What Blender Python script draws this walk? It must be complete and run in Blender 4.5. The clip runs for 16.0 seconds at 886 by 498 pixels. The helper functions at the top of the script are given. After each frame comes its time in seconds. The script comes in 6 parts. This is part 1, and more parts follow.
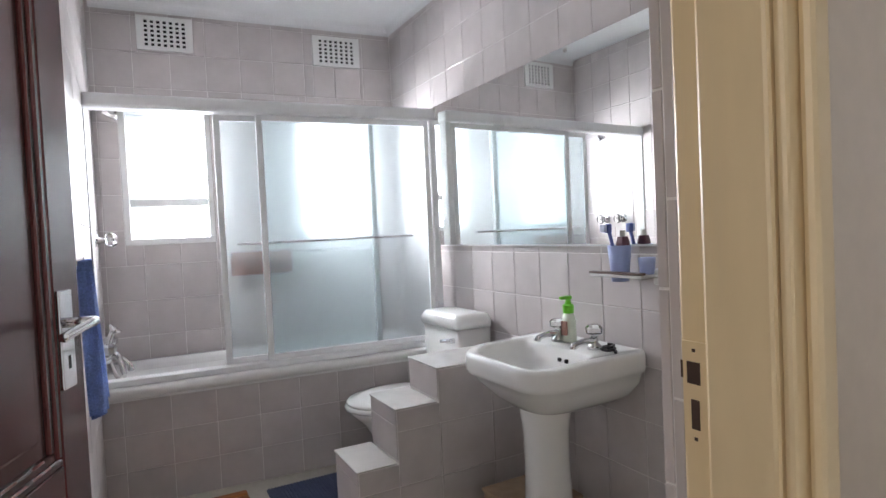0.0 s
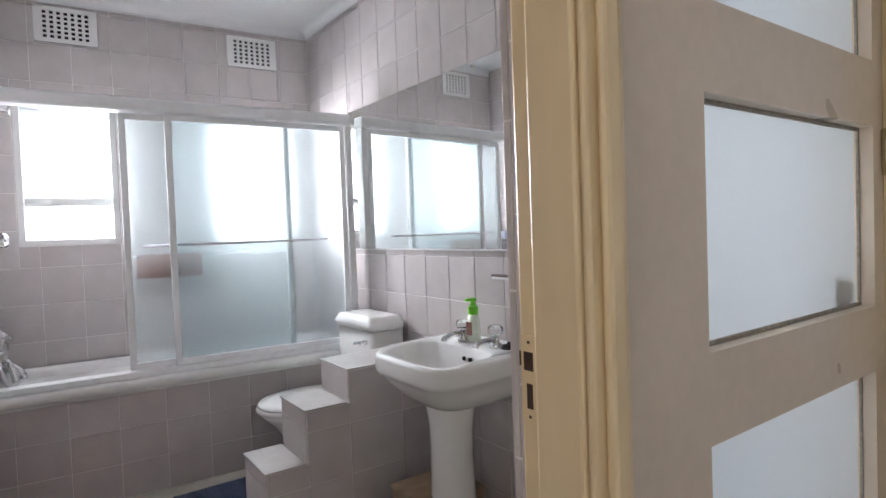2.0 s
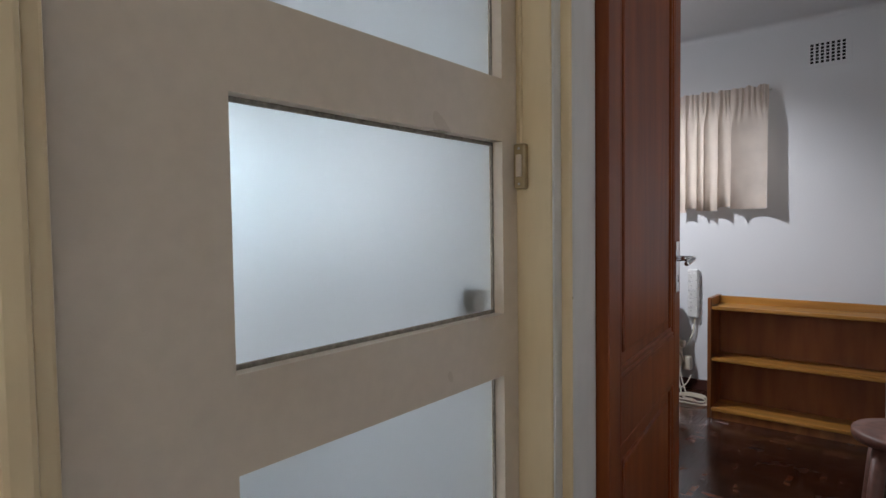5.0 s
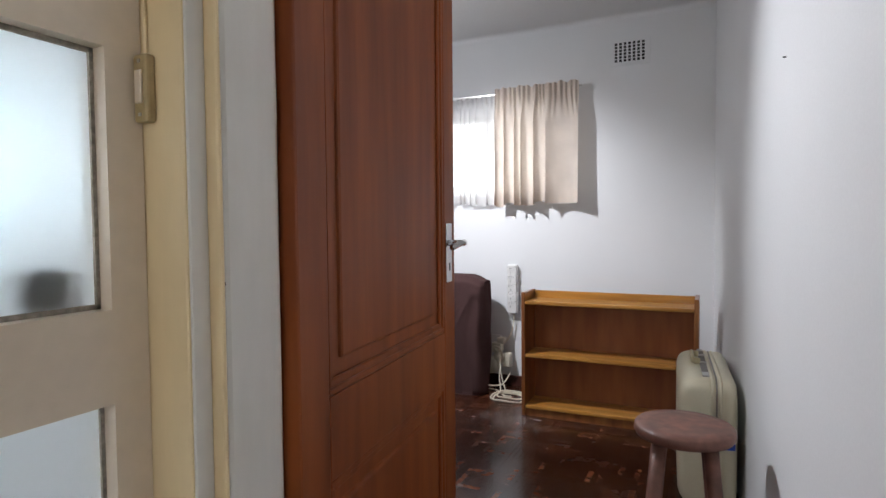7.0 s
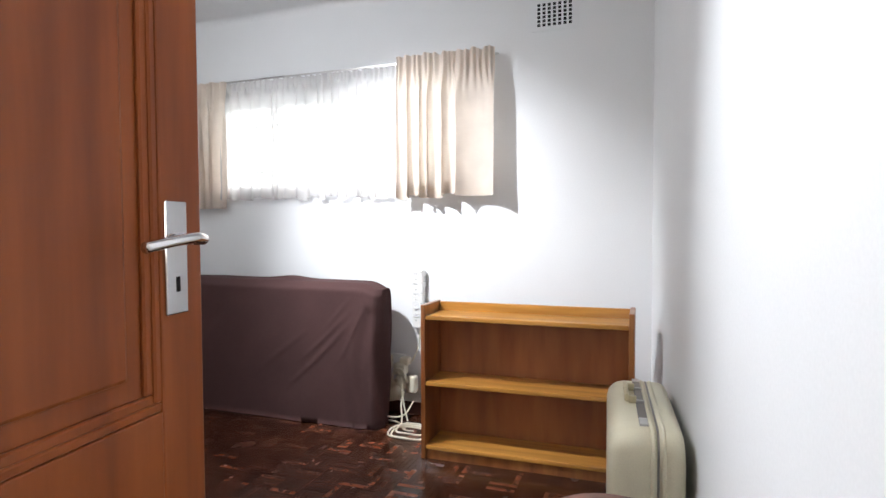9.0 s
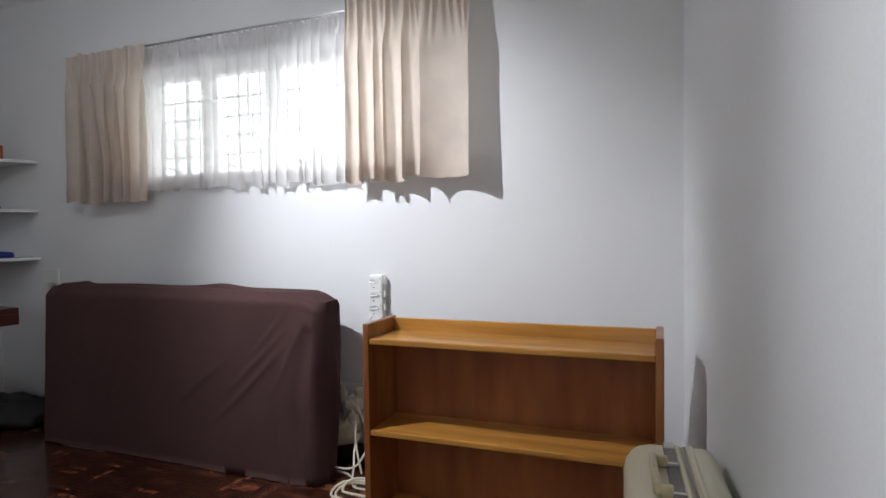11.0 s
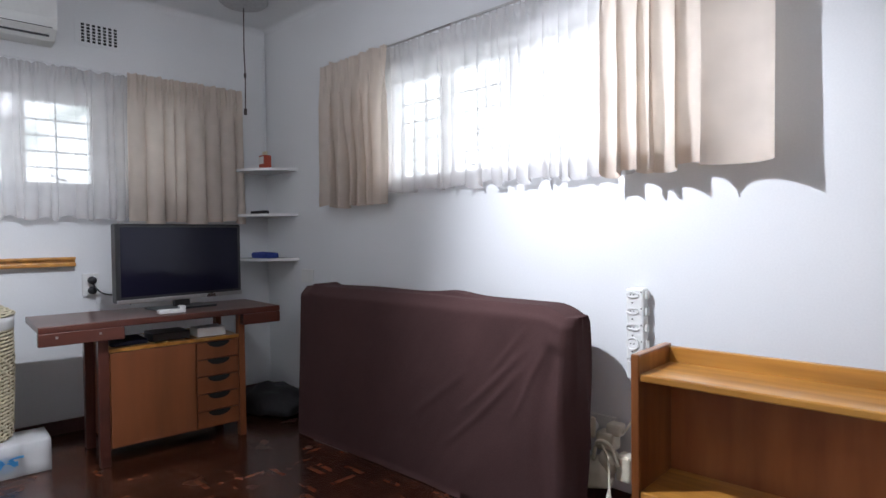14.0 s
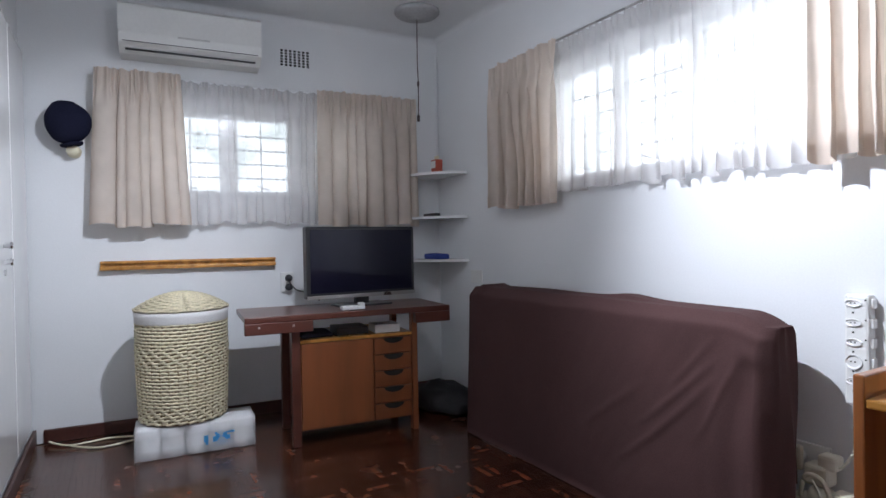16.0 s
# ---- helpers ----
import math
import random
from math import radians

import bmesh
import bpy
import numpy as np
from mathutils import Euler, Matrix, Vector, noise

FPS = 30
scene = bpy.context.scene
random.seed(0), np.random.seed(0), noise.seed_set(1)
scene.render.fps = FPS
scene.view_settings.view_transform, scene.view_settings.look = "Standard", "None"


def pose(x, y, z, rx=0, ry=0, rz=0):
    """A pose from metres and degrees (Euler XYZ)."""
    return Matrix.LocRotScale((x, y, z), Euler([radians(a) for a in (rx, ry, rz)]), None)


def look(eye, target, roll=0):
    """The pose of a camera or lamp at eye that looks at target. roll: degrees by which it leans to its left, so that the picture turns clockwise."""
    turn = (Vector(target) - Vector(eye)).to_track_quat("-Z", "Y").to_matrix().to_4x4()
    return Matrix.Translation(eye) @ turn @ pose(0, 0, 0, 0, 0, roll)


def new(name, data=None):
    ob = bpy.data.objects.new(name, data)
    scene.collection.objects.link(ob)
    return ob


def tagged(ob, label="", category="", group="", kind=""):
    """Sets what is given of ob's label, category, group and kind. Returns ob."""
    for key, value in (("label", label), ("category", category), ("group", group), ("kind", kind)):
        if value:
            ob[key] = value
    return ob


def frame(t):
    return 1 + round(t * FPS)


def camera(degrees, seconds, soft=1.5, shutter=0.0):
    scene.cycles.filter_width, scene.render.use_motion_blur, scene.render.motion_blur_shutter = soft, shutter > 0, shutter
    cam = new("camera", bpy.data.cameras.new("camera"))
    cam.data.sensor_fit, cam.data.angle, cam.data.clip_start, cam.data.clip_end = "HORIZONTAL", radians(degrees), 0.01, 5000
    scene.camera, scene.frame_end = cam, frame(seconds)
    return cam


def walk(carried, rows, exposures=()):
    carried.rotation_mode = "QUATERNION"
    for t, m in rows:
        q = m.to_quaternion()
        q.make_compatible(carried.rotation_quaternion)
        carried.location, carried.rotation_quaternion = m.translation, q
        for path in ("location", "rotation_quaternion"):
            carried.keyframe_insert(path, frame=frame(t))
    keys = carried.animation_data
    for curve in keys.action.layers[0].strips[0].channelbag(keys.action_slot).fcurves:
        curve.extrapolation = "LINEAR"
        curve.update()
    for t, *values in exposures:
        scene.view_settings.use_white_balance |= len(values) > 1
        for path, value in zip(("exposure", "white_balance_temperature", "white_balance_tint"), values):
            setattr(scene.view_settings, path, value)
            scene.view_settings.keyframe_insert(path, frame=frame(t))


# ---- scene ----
EXPOSURES = [
    (0, -0.07, 6500, 15), (3.2, -0.12, 6500, 16), (5.4, -0.56, 6400, 13), (6.0, -0.42, 6400, 13), (7.0, 0.07, 6500, 12), (8.0, 0.68, 6500, 12), (9.5, 0.9, 6500, 9),
    (11.8, -0.5, 6400, 11), (12.5, -0.62, 6350, 11), (13.2, -0.55, 6300, 11), (14.5, 0.85, 6100, 13), (15.0, 0.92, 6100, 13), (15.5, 0.6, 6050, 12), (16, 0.32, 6000, 12),
]
cam = camera(75.3, 16.0)
PATH = [
    (0, (0.272, -4.467, 1.149), (-1.488, -3.519, 1.087), -2.7),
    (0.5, (0.296, -4.463, 1.15), (-1.438, -3.468, 1.087), -2.4),
    (1, (0.319, -4.461, 1.152), (-1.384, -3.414, 1.09), -2.3),
    (1.5, (0.347, -4.464, 1.154), (-1.316, -3.354, 1.091), -2.1),
    (2, (0.37, -4.458, 1.154), (-1.254, -3.291, 1.091), -2.1),
    (2.5, (0.414, -4.442, 1.157), (-1.159, -3.209, 1.095), -1.8),
    (3, (0.461, -4.413, 1.163), (-1.062, -3.118, 1.102), -1.7),
    (3.2, (0.479, -4.403, 1.163), (-1.024, -3.085, 1.101), -1.7),
    (5.3, (0.575, -4.094, 1.159), (-0.633, -2.502, 1.075), -0.7),
    (5.5, (0.569, -4.061, 1.158), (-0.591, -2.434, 1.076), -0.7),
    (6, (0.58, -3.976, 1.134), (-0.455, -2.266, 1.056), -0.7),
    (6.5, (0.618, -3.85, 1.108), (-0.308, -2.079, 1.03), -0.5),
    (7, (0.646, -3.726, 1.093), (-0.215, -1.923, 1.014), -0.5),
    (7.5, (0.636, -3.554, 1.077), (-0.176, -1.728, 1.0), -0.5),
    (8, (0.622, -3.373, 1.075), (-0.133, -1.523, 0.997), -0.3),
    (8.5, (0.621, -3.166, 1.064), (-0.083, -1.295, 0.988), -0.2),
    (9, (0.626, -3.004, 1.065), (-0.055, -1.125, 0.99), -0.2),
    (9.5, (0.613, -2.843, 1.056), (-0.047, -0.957, 0.979), -0.2),
    (12, (0.48, -2.051, 0.991), (-0.34, -0.227, 0.945), -0.6),
    (12.5, (0.398, -2.071, 1.038), (-0.498, -0.284, 0.969), -0.4),
    (13, (0.355, -1.998, 1.018), (-0.711, -0.307, 0.969), -0.5),
    (13.5, (0.317, -1.947, 0.994), (-0.93, -0.384, 0.961), -0.7),
    (14, (0.298, -1.981, 1.02), (-1.074, -0.526, 0.976), -0.7),
    (14.5, (0.28, -1.999, 1.014), (-1.209, -0.664, 0.976), -0.7),
    (15, (0.281, -1.945, 0.998), (-1.32, -0.746, 0.976), -0.9),
    (15.5, (0.277, -1.937, 0.996), (-1.403, -0.85, 0.976), -1.0),
    (16, (0.264, -1.933, 1.005), (-1.473, -0.942, 0.982), -1.0),
]
walk(cam, [(t, look(eye, target, roll)) for t, eye, target, roll in PATH], EXPOSURES)

# ---- world, sun, large lights ----
world = bpy.data.worlds.new("world")
scene.world = world
world.use_nodes = True
wn = world.node_tree.nodes
sky = wn.new("ShaderNodeTexSky")
sky.sky_type = "NISHITA"
sky.sun_disc = False
sky.sun_elevation = radians(50)
sky.sun_rotation = radians(200)
wn["Background"].inputs["Strength"].default_value = 0.15
world.node_tree.links.new(sky.outputs["Color"], wn["Background"].inputs["Color"])
sun = new("sun", bpy.data.lights.new("sun", "SUN"))
sun.data.energy, sun.data.angle, sun.data.color = 1.2, radians(12), (1, 0.96, 0.9)
sun.matrix_world = look((2, 8, 12), (0, 0, 0))


def area_light(name, m, w, h, energy, color=(0.93, 0.97, 1.0), spread=180):
    """An area lamp in a wall opening: sky light at the windows, added fill in the hall."""
    data = bpy.data.lights.new(name, "AREA")
    data.shape, data.size, data.size_y, data.energy, data.color = "RECTANGLE", w, h, energy, color
    data.spread = radians(spread)
    ob = new(name, data)
    ob.matrix_world = m
    return ob


area_light("sky_light_bath", look((-3.30, -3.82, 1.5), (-2, -3.82, 1.3)), 0.9, 0.7, 116, spread=115)
# Fill added at an invented opening in the hall's unseen end.
area_light("hall_fill_light", look((0.55, -5.5, 1.45), (0.3, -4, 1.2)), 0.8, 1.1, 6.3, (1.0, 0.93, 0.83))


def spot(name, eye, target, energy, size, color=(0.92, 0.95, 1.0)):
    """One head of the ceiling spotlight."""
    ob = new(name, bpy.data.lights.new(name, "SPOT"))
    ob.data.energy, ob.data.shadow_soft_size, ob.data.color = energy, 0.02, color
    ob.data.spot_size, ob.data.spot_blend = radians(size), 1.0
    ob.matrix_world = look(eye, target)
    return ob


HEADS = [((-1.12, -1.30, 2.2), (-0.50, 0.0, 0.85), 158, 78), ((-1.30, -1.32, 2.2), (-3.3, -2.25, 0.3), 100, 80), ((-1.12, -1.44, 2.2), (0.9, -2.9, 0.9), 172, 84)]
for eye, target, energy, size in HEADS:
    spot("spot_head_light", eye, target, energy, size)
# Weak point fill added at the fitting to lift the ceiling and upper walls.
fill_lamp = new("spot_fill", bpy.data.lights.new("spot_fill", "POINT"))
fill_lamp.data.energy, fill_lamp.data.shadow_soft_size, fill_lamp.data.color = 12, 0.06, (0.92, 0.95, 1.0)
fill_lamp.location = (-1.2, -1.36, 2.12)


# ---- materials ----
def ramp(nt, fac, stops):
    n = nt.nodes.new("ShaderNodeValToRGB")
    el = n.color_ramp.elements
    while len(el) < len(stops):
        el.new(0.5)
    for e, (p, c) in zip(el, stops):
        e.position, e.color = p, (*c, 1)
    nt.links.new(fac, n.inputs["Fac"])
    return n.outputs["Color"]


def shade(c, k):
    return tuple(min(1, v * k) for v in c)


def mat(name, color, rough=0.5, metal=0.0, grain=60, var=0.10, stain=3.0, svar=0.10, bump=0.05, stretch=(1, 1, 1),
        rand=0.0, coat=0.0, trans=0.0, alt=None, spec=0.5, rvar=0.08):
    """A surface with fine grain, broad stains, relief and an uneven gloss."""
    m = bpy.data.materials.new(name)
    m.use_nodes = True
    nt = m.node_tree
    b = nt.nodes["Principled BSDF"]
    tc = nt.nodes.new("ShaderNodeTexCoord")
    mp = nt.nodes.new("ShaderNodeMapping")
    mp.inputs["Scale"].default_value = stretch
    nt.links.new(tc.outputs["Object"], mp.inputs["Vector"])
    if rand:
        own, far = nt.nodes.new("ShaderNodeObjectInfo"), nt.nodes.new("ShaderNodeMath")
        far.operation = "MULTIPLY"
        far.inputs[1].default_value = 40
        nt.links.new(own.outputs["Random"], far.inputs[0])
        nt.links.new(far.outputs[0], mp.inputs["Location"])
    fine = nt.nodes.new("ShaderNodeTexNoise")
    fine.inputs["Scale"].default_value, fine.inputs["Detail"].default_value = grain, 4
    broad = nt.nodes.new("ShaderNodeTexNoise")
    broad.inputs["Scale"].default_value, broad.inputs["Detail"].default_value = stain, 3
    nt.links.new(mp.outputs["Vector"], fine.inputs["Vector"])
    nt.links.new(mp.outputs["Vector"], broad.inputs["Vector"])
    c1 = ramp(nt, fine.outputs["Fac"], [(0.3, shade(color, 1 - var)), (0.7, shade(alt or color, 1 + var))])
    c2 = ramp(nt, broad.outputs["Fac"], [(0.3, (1 - svar,) * 3), (0.7, (1, 1, 1))])
    mix = nt.nodes.new("ShaderNodeMix")
    mix.data_type, mix.blend_type = "RGBA", "MULTIPLY"
    mix.inputs["Factor"].default_value = 1
    nt.links.new(c1, mix.inputs["A"])
    nt.links.new(c2, mix.inputs["B"])
    out = mix.outputs["Result"]
    if rand:
        oi = nt.nodes.new("ShaderNodeObjectInfo")
        ge = nt.nodes.new("ShaderNodeNewGeometry")
        ad = nt.nodes.new("ShaderNodeMath")
        ad.operation = "ADD"
        fr = nt.nodes.new("ShaderNodeMath")
        fr.operation = "FRACT"
        nt.links.new(oi.outputs["Random"], ad.inputs[0])
        nt.links.new(ge.outputs["Random Per Island"], ad.inputs[1])
        nt.links.new(ad.outputs[0], fr.inputs[0])
        c3 = ramp(nt, fr.outputs[0], [(0, (1 - rand,) * 3), (0.78, (1 - 0.7 * rand,) * 3), (1, (1, 1, 1))])
        mix2 = nt.nodes.new("ShaderNodeMix")
        mix2.data_type, mix2.blend_type = "RGBA", "MULTIPLY"
        mix2.inputs["Factor"].default_value = 1
        nt.links.new(out, mix2.inputs["A"])
        nt.links.new(c3, mix2.inputs["B"])
        out = mix2.outputs["Result"]
    nt.links.new(out, b.inputs["Base Color"])
    rr = nt.nodes.new("ShaderNodeMapRange")
    rr.inputs["To Min"].default_value, rr.inputs["To Max"].default_value = max(0.0, rough - rvar), min(1, rough + rvar)
    nt.links.new(broad.outputs["Fac"], rr.inputs["Value"])
    nt.links.new(rr.outputs["Result"], b.inputs["Roughness"])
    b.inputs["Metallic"].default_value = metal
    b.inputs["Coat Weight"].default_value = coat
    b.inputs["Coat Roughness"].default_value = 0.12
    b.inputs["Transmission Weight"].default_value = trans
    b.inputs["Specular IOR Level"].default_value = spec
    if bump:
        bp = nt.nodes.new("ShaderNodeBump")
        bp.inputs["Strength"].default_value, bp.inputs["Distance"].default_value = bump, 0.01
        nt.links.new(fine.outputs["Fac"], bp.inputs["Height"])
        nt.links.new(bp.outputs["Normal"], b.inputs["Normal"])
    return m


def sheer(name, color, clear, glow):
    """Thin cloth: part open weave, part light-scattering thread."""
    m = bpy.data.materials.new(name)
    m.use_nodes = True
    nt = m.node_tree
    nt.nodes.remove(nt.nodes["Principled BSDF"])
    out = nt.nodes["Material Output"]
    df, tl, tr = (nt.nodes.new(n) for n in ("ShaderNodeBsdfDiffuse", "ShaderNodeBsdfTranslucent", "ShaderNodeBsdfTransparent"))
    tc = nt.nodes.new("ShaderNodeTexCoord")
    ns = nt.nodes.new("ShaderNodeTexNoise")
    ns.inputs["Scale"].default_value = 9
    nt.links.new(tc.outputs["Object"], ns.inputs["Vector"])
    c = ramp(nt, ns.outputs["Fac"], [(0.3, shade(color, 0.9)), (0.7, color)])
    nt.links.new(c, df.inputs["Color"])
    nt.links.new(c, tl.inputs["Color"])
    a, b = nt.nodes.new("ShaderNodeMixShader"), nt.nodes.new("ShaderNodeMixShader")
    a.inputs[0].default_value, b.inputs[0].default_value = glow, clear
    nt.links.new(df.outputs[0], a.inputs[1])
    nt.links.new(tl.outputs[0], a.inputs[2])
    nt.links.new(a.outputs[0], b.inputs[1])
    nt.links.new(tr.outputs[0], b.inputs[2])
    nt.links.new(b.outputs[0], out.inputs["Surface"])
    return m


def glassy(name, color, rough, bumpy=0.0, scale=60):
    m = bpy.data.materials.new(name)
    m.use_nodes = True
    nt = m.node_tree
    b = nt.nodes["Principled BSDF"]
    b.inputs["Base Color"].default_value = (*color, 1)
    b.inputs["Roughness"].default_value = rough
    b.inputs["Transmission Weight"].default_value = 1
    b.inputs["IOR"].default_value = 1.45
    if bumpy:
        ns, bp = nt.nodes.new("ShaderNodeTexNoise"), nt.nodes.new("ShaderNodeBump")
        ns.inputs["Scale"].default_value = scale
        bp.inputs["Strength"].default_value, bp.inputs["Distance"].default_value = bumpy, 0.005
        nt.links.new(ns.outputs["Fac"], bp.inputs["Height"])
        nt.links.new(bp.outputs["Normal"], b.inputs["Normal"])
    return m


def milky(name, color, rough, share):
    """Obscured glass: part of the light goes through softly, part is scattered evenly."""
    m = glassy(name, color, rough, 0.05, 300)
    nt = m.node_tree
    tl, mx = nt.nodes.new("ShaderNodeBsdfTranslucent"), nt.nodes.new("ShaderNodeMixShader")
    tl.inputs["Color"].default_value = (*color, 1)
    mx.inputs[0].default_value = share
    nt.links.new(nt.nodes["Principled BSDF"].outputs[0], mx.inputs[1])
    nt.links.new(tl.outputs[0], mx.inputs[2])
    nt.links.new(mx.outputs[0], nt.nodes["Material Output"].inputs["Surface"])
    return m


def glow(name, color, strength):
    m = bpy.data.materials.new(name)
    m.use_nodes = True
    b = m.node_tree.nodes["Principled BSDF"]
    b.inputs["Base Color"].default_value = (*color, 1)
    b.inputs["Emission Color"].default_value = (*color, 1)
    b.inputs["Emission Strength"].default_value = strength
    return m


M_wall = mat("white_wall_paint", (0.74, 0.75, 0.76), 0.65, grain=160, var=0.02, stain=1.2, svar=0.06, bump=0.025)
M_ceil = mat("white_ceiling_paint", (0.72, 0.73, 0.74), 0.7, grain=90, var=0.02, stain=1.5, svar=0.05)
M_hall = mat("cream_hall_paint", (0.62, 0.53, 0.43), 0.5, grain=120, var=0.03, stain=2, svar=0.07, bump=0.05)
M_frame = mat("cream_gloss_paint", (0.74, 0.585, 0.35), 0.42, grain=40, var=0.03, stain=3, svar=0.035, bump=0.04, stretch=(1, 1, 0.2))
M_leaf = mat("off_white_gloss_paint", (0.66, 0.56, 0.44), 0.3, grain=40, var=0.03, stain=3, svar=0.07, bump=0.04)
M_tile = mat("mauve_grey_tile", (0.575, 0.53, 0.525), 0.34, grain=9, var=0.06, stain=4, svar=0.10, bump=0.01, rand=0.08)
M_grout = mat("pale_grout", (0.78, 0.76, 0.74), 0.8, grain=200, var=0.06, svar=0.12)
M_white = mat("white_enamel", (0.80, 0.80, 0.79), 0.12, grain=20, var=0.01, svar=0.03, bump=0)
M_alu = mat("white_aluminium", (0.78, 0.79, 0.80), 0.3, grain=30, var=0.02, svar=0.03, bump=0)
M_chrome = mat("chrome", (0.72, 0.72, 0.73), 0.09, metal=1, rvar=0.04, grain=30, var=0.02, svar=0.04, bump=0)
M_steel = mat("brushed_steel", (0.55, 0.54, 0.53), 0.3, metal=1, grain=90, var=0.06, svar=0.05, bump=0.02)
M_dark = mat("dark_plastic", (0.02, 0.02, 0.022), 0.35, var=0.05)
M_hole = mat("black_void", (0.01, 0.01, 0.01), 0.9, var=0.0, svar=0.0, bump=0)
M_mirror = mat("silvered_glass", (0.90, 0.92, 0.91), 0.0, metal=1, grain=3, var=0.0, svar=0.0, bump=0, rvar=0.0)
M_frost = milky("frosted_glass", (0.81, 0.893, 0.912), 0.21, 0.04)
M_obscure = milky("obscure_glass", (0.86, 0.94, 0.98), 0.40, 0.16)
M_clear = glassy("window_glass", (0.97, 0.99, 0.99), 0.02)
M_ply = mat("varnished_pine", (0.31, 0.088, 0.022), 0.32, grain=16, var=0.3, stain=2.6, svar=0.4, stretch=(1, 1, 0.12), coat=0.25, alt=(0.36, 0.145, 0.042))
M_back = mat("red_brown_plywood", (0.33, 0.096, 0.03), 0.4, grain=14, var=0.18, stain=2.6, svar=0.28, stretch=(1, 1, 0.16), coat=0.1, alt=(0.37, 0.128, 0.04))
M_pine = mat("honey_pine_edge", (0.43, 0.18, 0.03), 0.3, grain=24, var=0.2, stain=4, svar=0.22, stretch=(0.08, 1, 1), coat=0.3, alt=(0.56, 0.27, 0.055))
M_door = mat("reddish_hardwood", (0.235, 0.052, 0.012), 0.42, grain=20, var=0.13, stain=1.8, svar=0.3, stretch=(1, 1, 0.1), coat=0.05, alt=(0.30, 0.077, 0.018), spec=0.25)
M_parquet = mat("dark_red_parquet", (0.16, 0.045, 0.025), 0.25, grain=30, var=0.25, stain=5, svar=0.3, rand=0.84, coat=0.3, alt=(0.215, 0.072, 0.034))
M_bed = mat("brown_cloth", (0.075, 0.040, 0.039), 0.9, grain=300, var=0.12, stain=4, svar=0.15, bump=0.15, spec=0.1)
M_curtain = sheer("beige_curtain_cloth", (0.76, 0.67, 0.59), 0.0, 0.38)
M_net = sheer("white_net", (0.90, 0.885, 0.88), 0.46, 0.5)
M_bench = mat("dark_red_bench_wood", (0.10, 0.03, 0.02), 0.3, grain=14, var=0.2, stain=2, svar=0.25, stretch=(1, 0.1, 1), coat=0.3)
M_cab = mat("orange_cabinet_wood", (0.25, 0.078, 0.026), 0.4, grain=12, var=0.18, stain=2, svar=0.2, stretch=(1, 1, 0.1), coat=0.15)
M_case = mat("cream_plastic", (0.74, 0.69, 0.51), 0.38, grain=250, var=0.04, svar=0.08, bump=0.08)
M_skirt = mat("dark_skirting", (0.07, 0.024, 0.018), 0.35, var=0.15, svar=0.2)
M_plastic = mat("white_plastic", (0.74, 0.74, 0.72), 0.4, var=0.02, svar=0.06, bump=0.01)


# ---- building helpers ----
def box(bm, a, b, bevel=0.0, m=None, seg=2):
    """A box between the corners a and b, its edges rounded by bevel."""
    lo = [min(p, q) for p, q in zip(a, b)]
    hi = [max(p, q) for p, q in zip(a, b)]
    g = bmesh.ops.create_cube(bm, size=1)["verts"]
    for v in g:
        v.co = Vector([lo[i] + (v.co[i] + 0.5) * (hi[i] - lo[i]) for i in range(3)])
    if bevel:
        es = list({e for v in g for e in v.link_edges})
        r = bmesh.ops.bevel(bm, geom=es, offset=bevel, segments=seg, profile=0.5, affect="EDGES")
        g = list({v for v in r["verts"]} | {v for v in g if v.is_valid})
    if m:
        bmesh.ops.transform(bm, matrix=m, verts=g)
    return g


def prism(bm, pts, z0, z1):
    """An upright block over the plan polygon pts."""
    lo = [bm.verts.new((x, y, z0)) for x, y in pts]
    hi = [bm.verts.new((x, y, z1)) for x, y in pts]
    bm.faces.new(lo[::-1])
    bm.faces.new(hi)
    n = len(pts)
    for i in range(n):
        bm.faces.new((lo[i], lo[(i + 1) % n], hi[(i + 1) % n], hi[i]))
    bmesh.ops.recalc_face_normals(bm, faces=bm.faces)


def lathe(bm, prof, m=None, seg=24, sx=1.0, sy=1.0, cap=True):
    """A turned body from (radius, height) pairs."""
    rings = []
    for r, z in prof:
        rings.append([bm.verts.new((r * sx * math.cos(2 * math.pi * i / seg), r * sy * math.sin(2 * math.pi * i / seg), z)) for i in range(seg)])
    for a, b in zip(rings, rings[1:]):
        for i in range(seg):
            bm.faces.new((a[i], a[(i + 1) % seg], b[(i + 1) % seg], b[i]))
    if cap:
        bm.faces.new(rings[0][::-1])
        bm.faces.new(rings[-1])
    vs = [v for r in rings for v in r]
    if m:
        bmesh.ops.transform(bm, matrix=m, verts=vs)
    return vs


def tube(bm, pts, r, seg=8):
    """A round rod along pts."""
    pts = [Vector(p) for p in pts]
    rings = []
    for i, p in enumerate(pts):
        d = (pts[min(i + 1, len(pts) - 1)] - pts[max(i - 1, 0)]).normalized()
        s = d.cross(Vector((0, 0, 1)) if abs(d.z) < 0.9 else Vector((1, 0, 0))).normalized()
        u = s.cross(d)
        rings.append([bm.verts.new(p + r * (math.cos(2 * math.pi * k / seg) * s + math.sin(2 * math.pi * k / seg) * u)) for k in range(seg)])
    for a, b in zip(rings, rings[1:]):
        for k in range(seg):
            bm.faces.new((a[k], a[(k + 1) % seg], b[(k + 1) % seg], b[k]))
    bm.faces.new(rings[0][::-1])
    bm.faces.new(rings[-1])


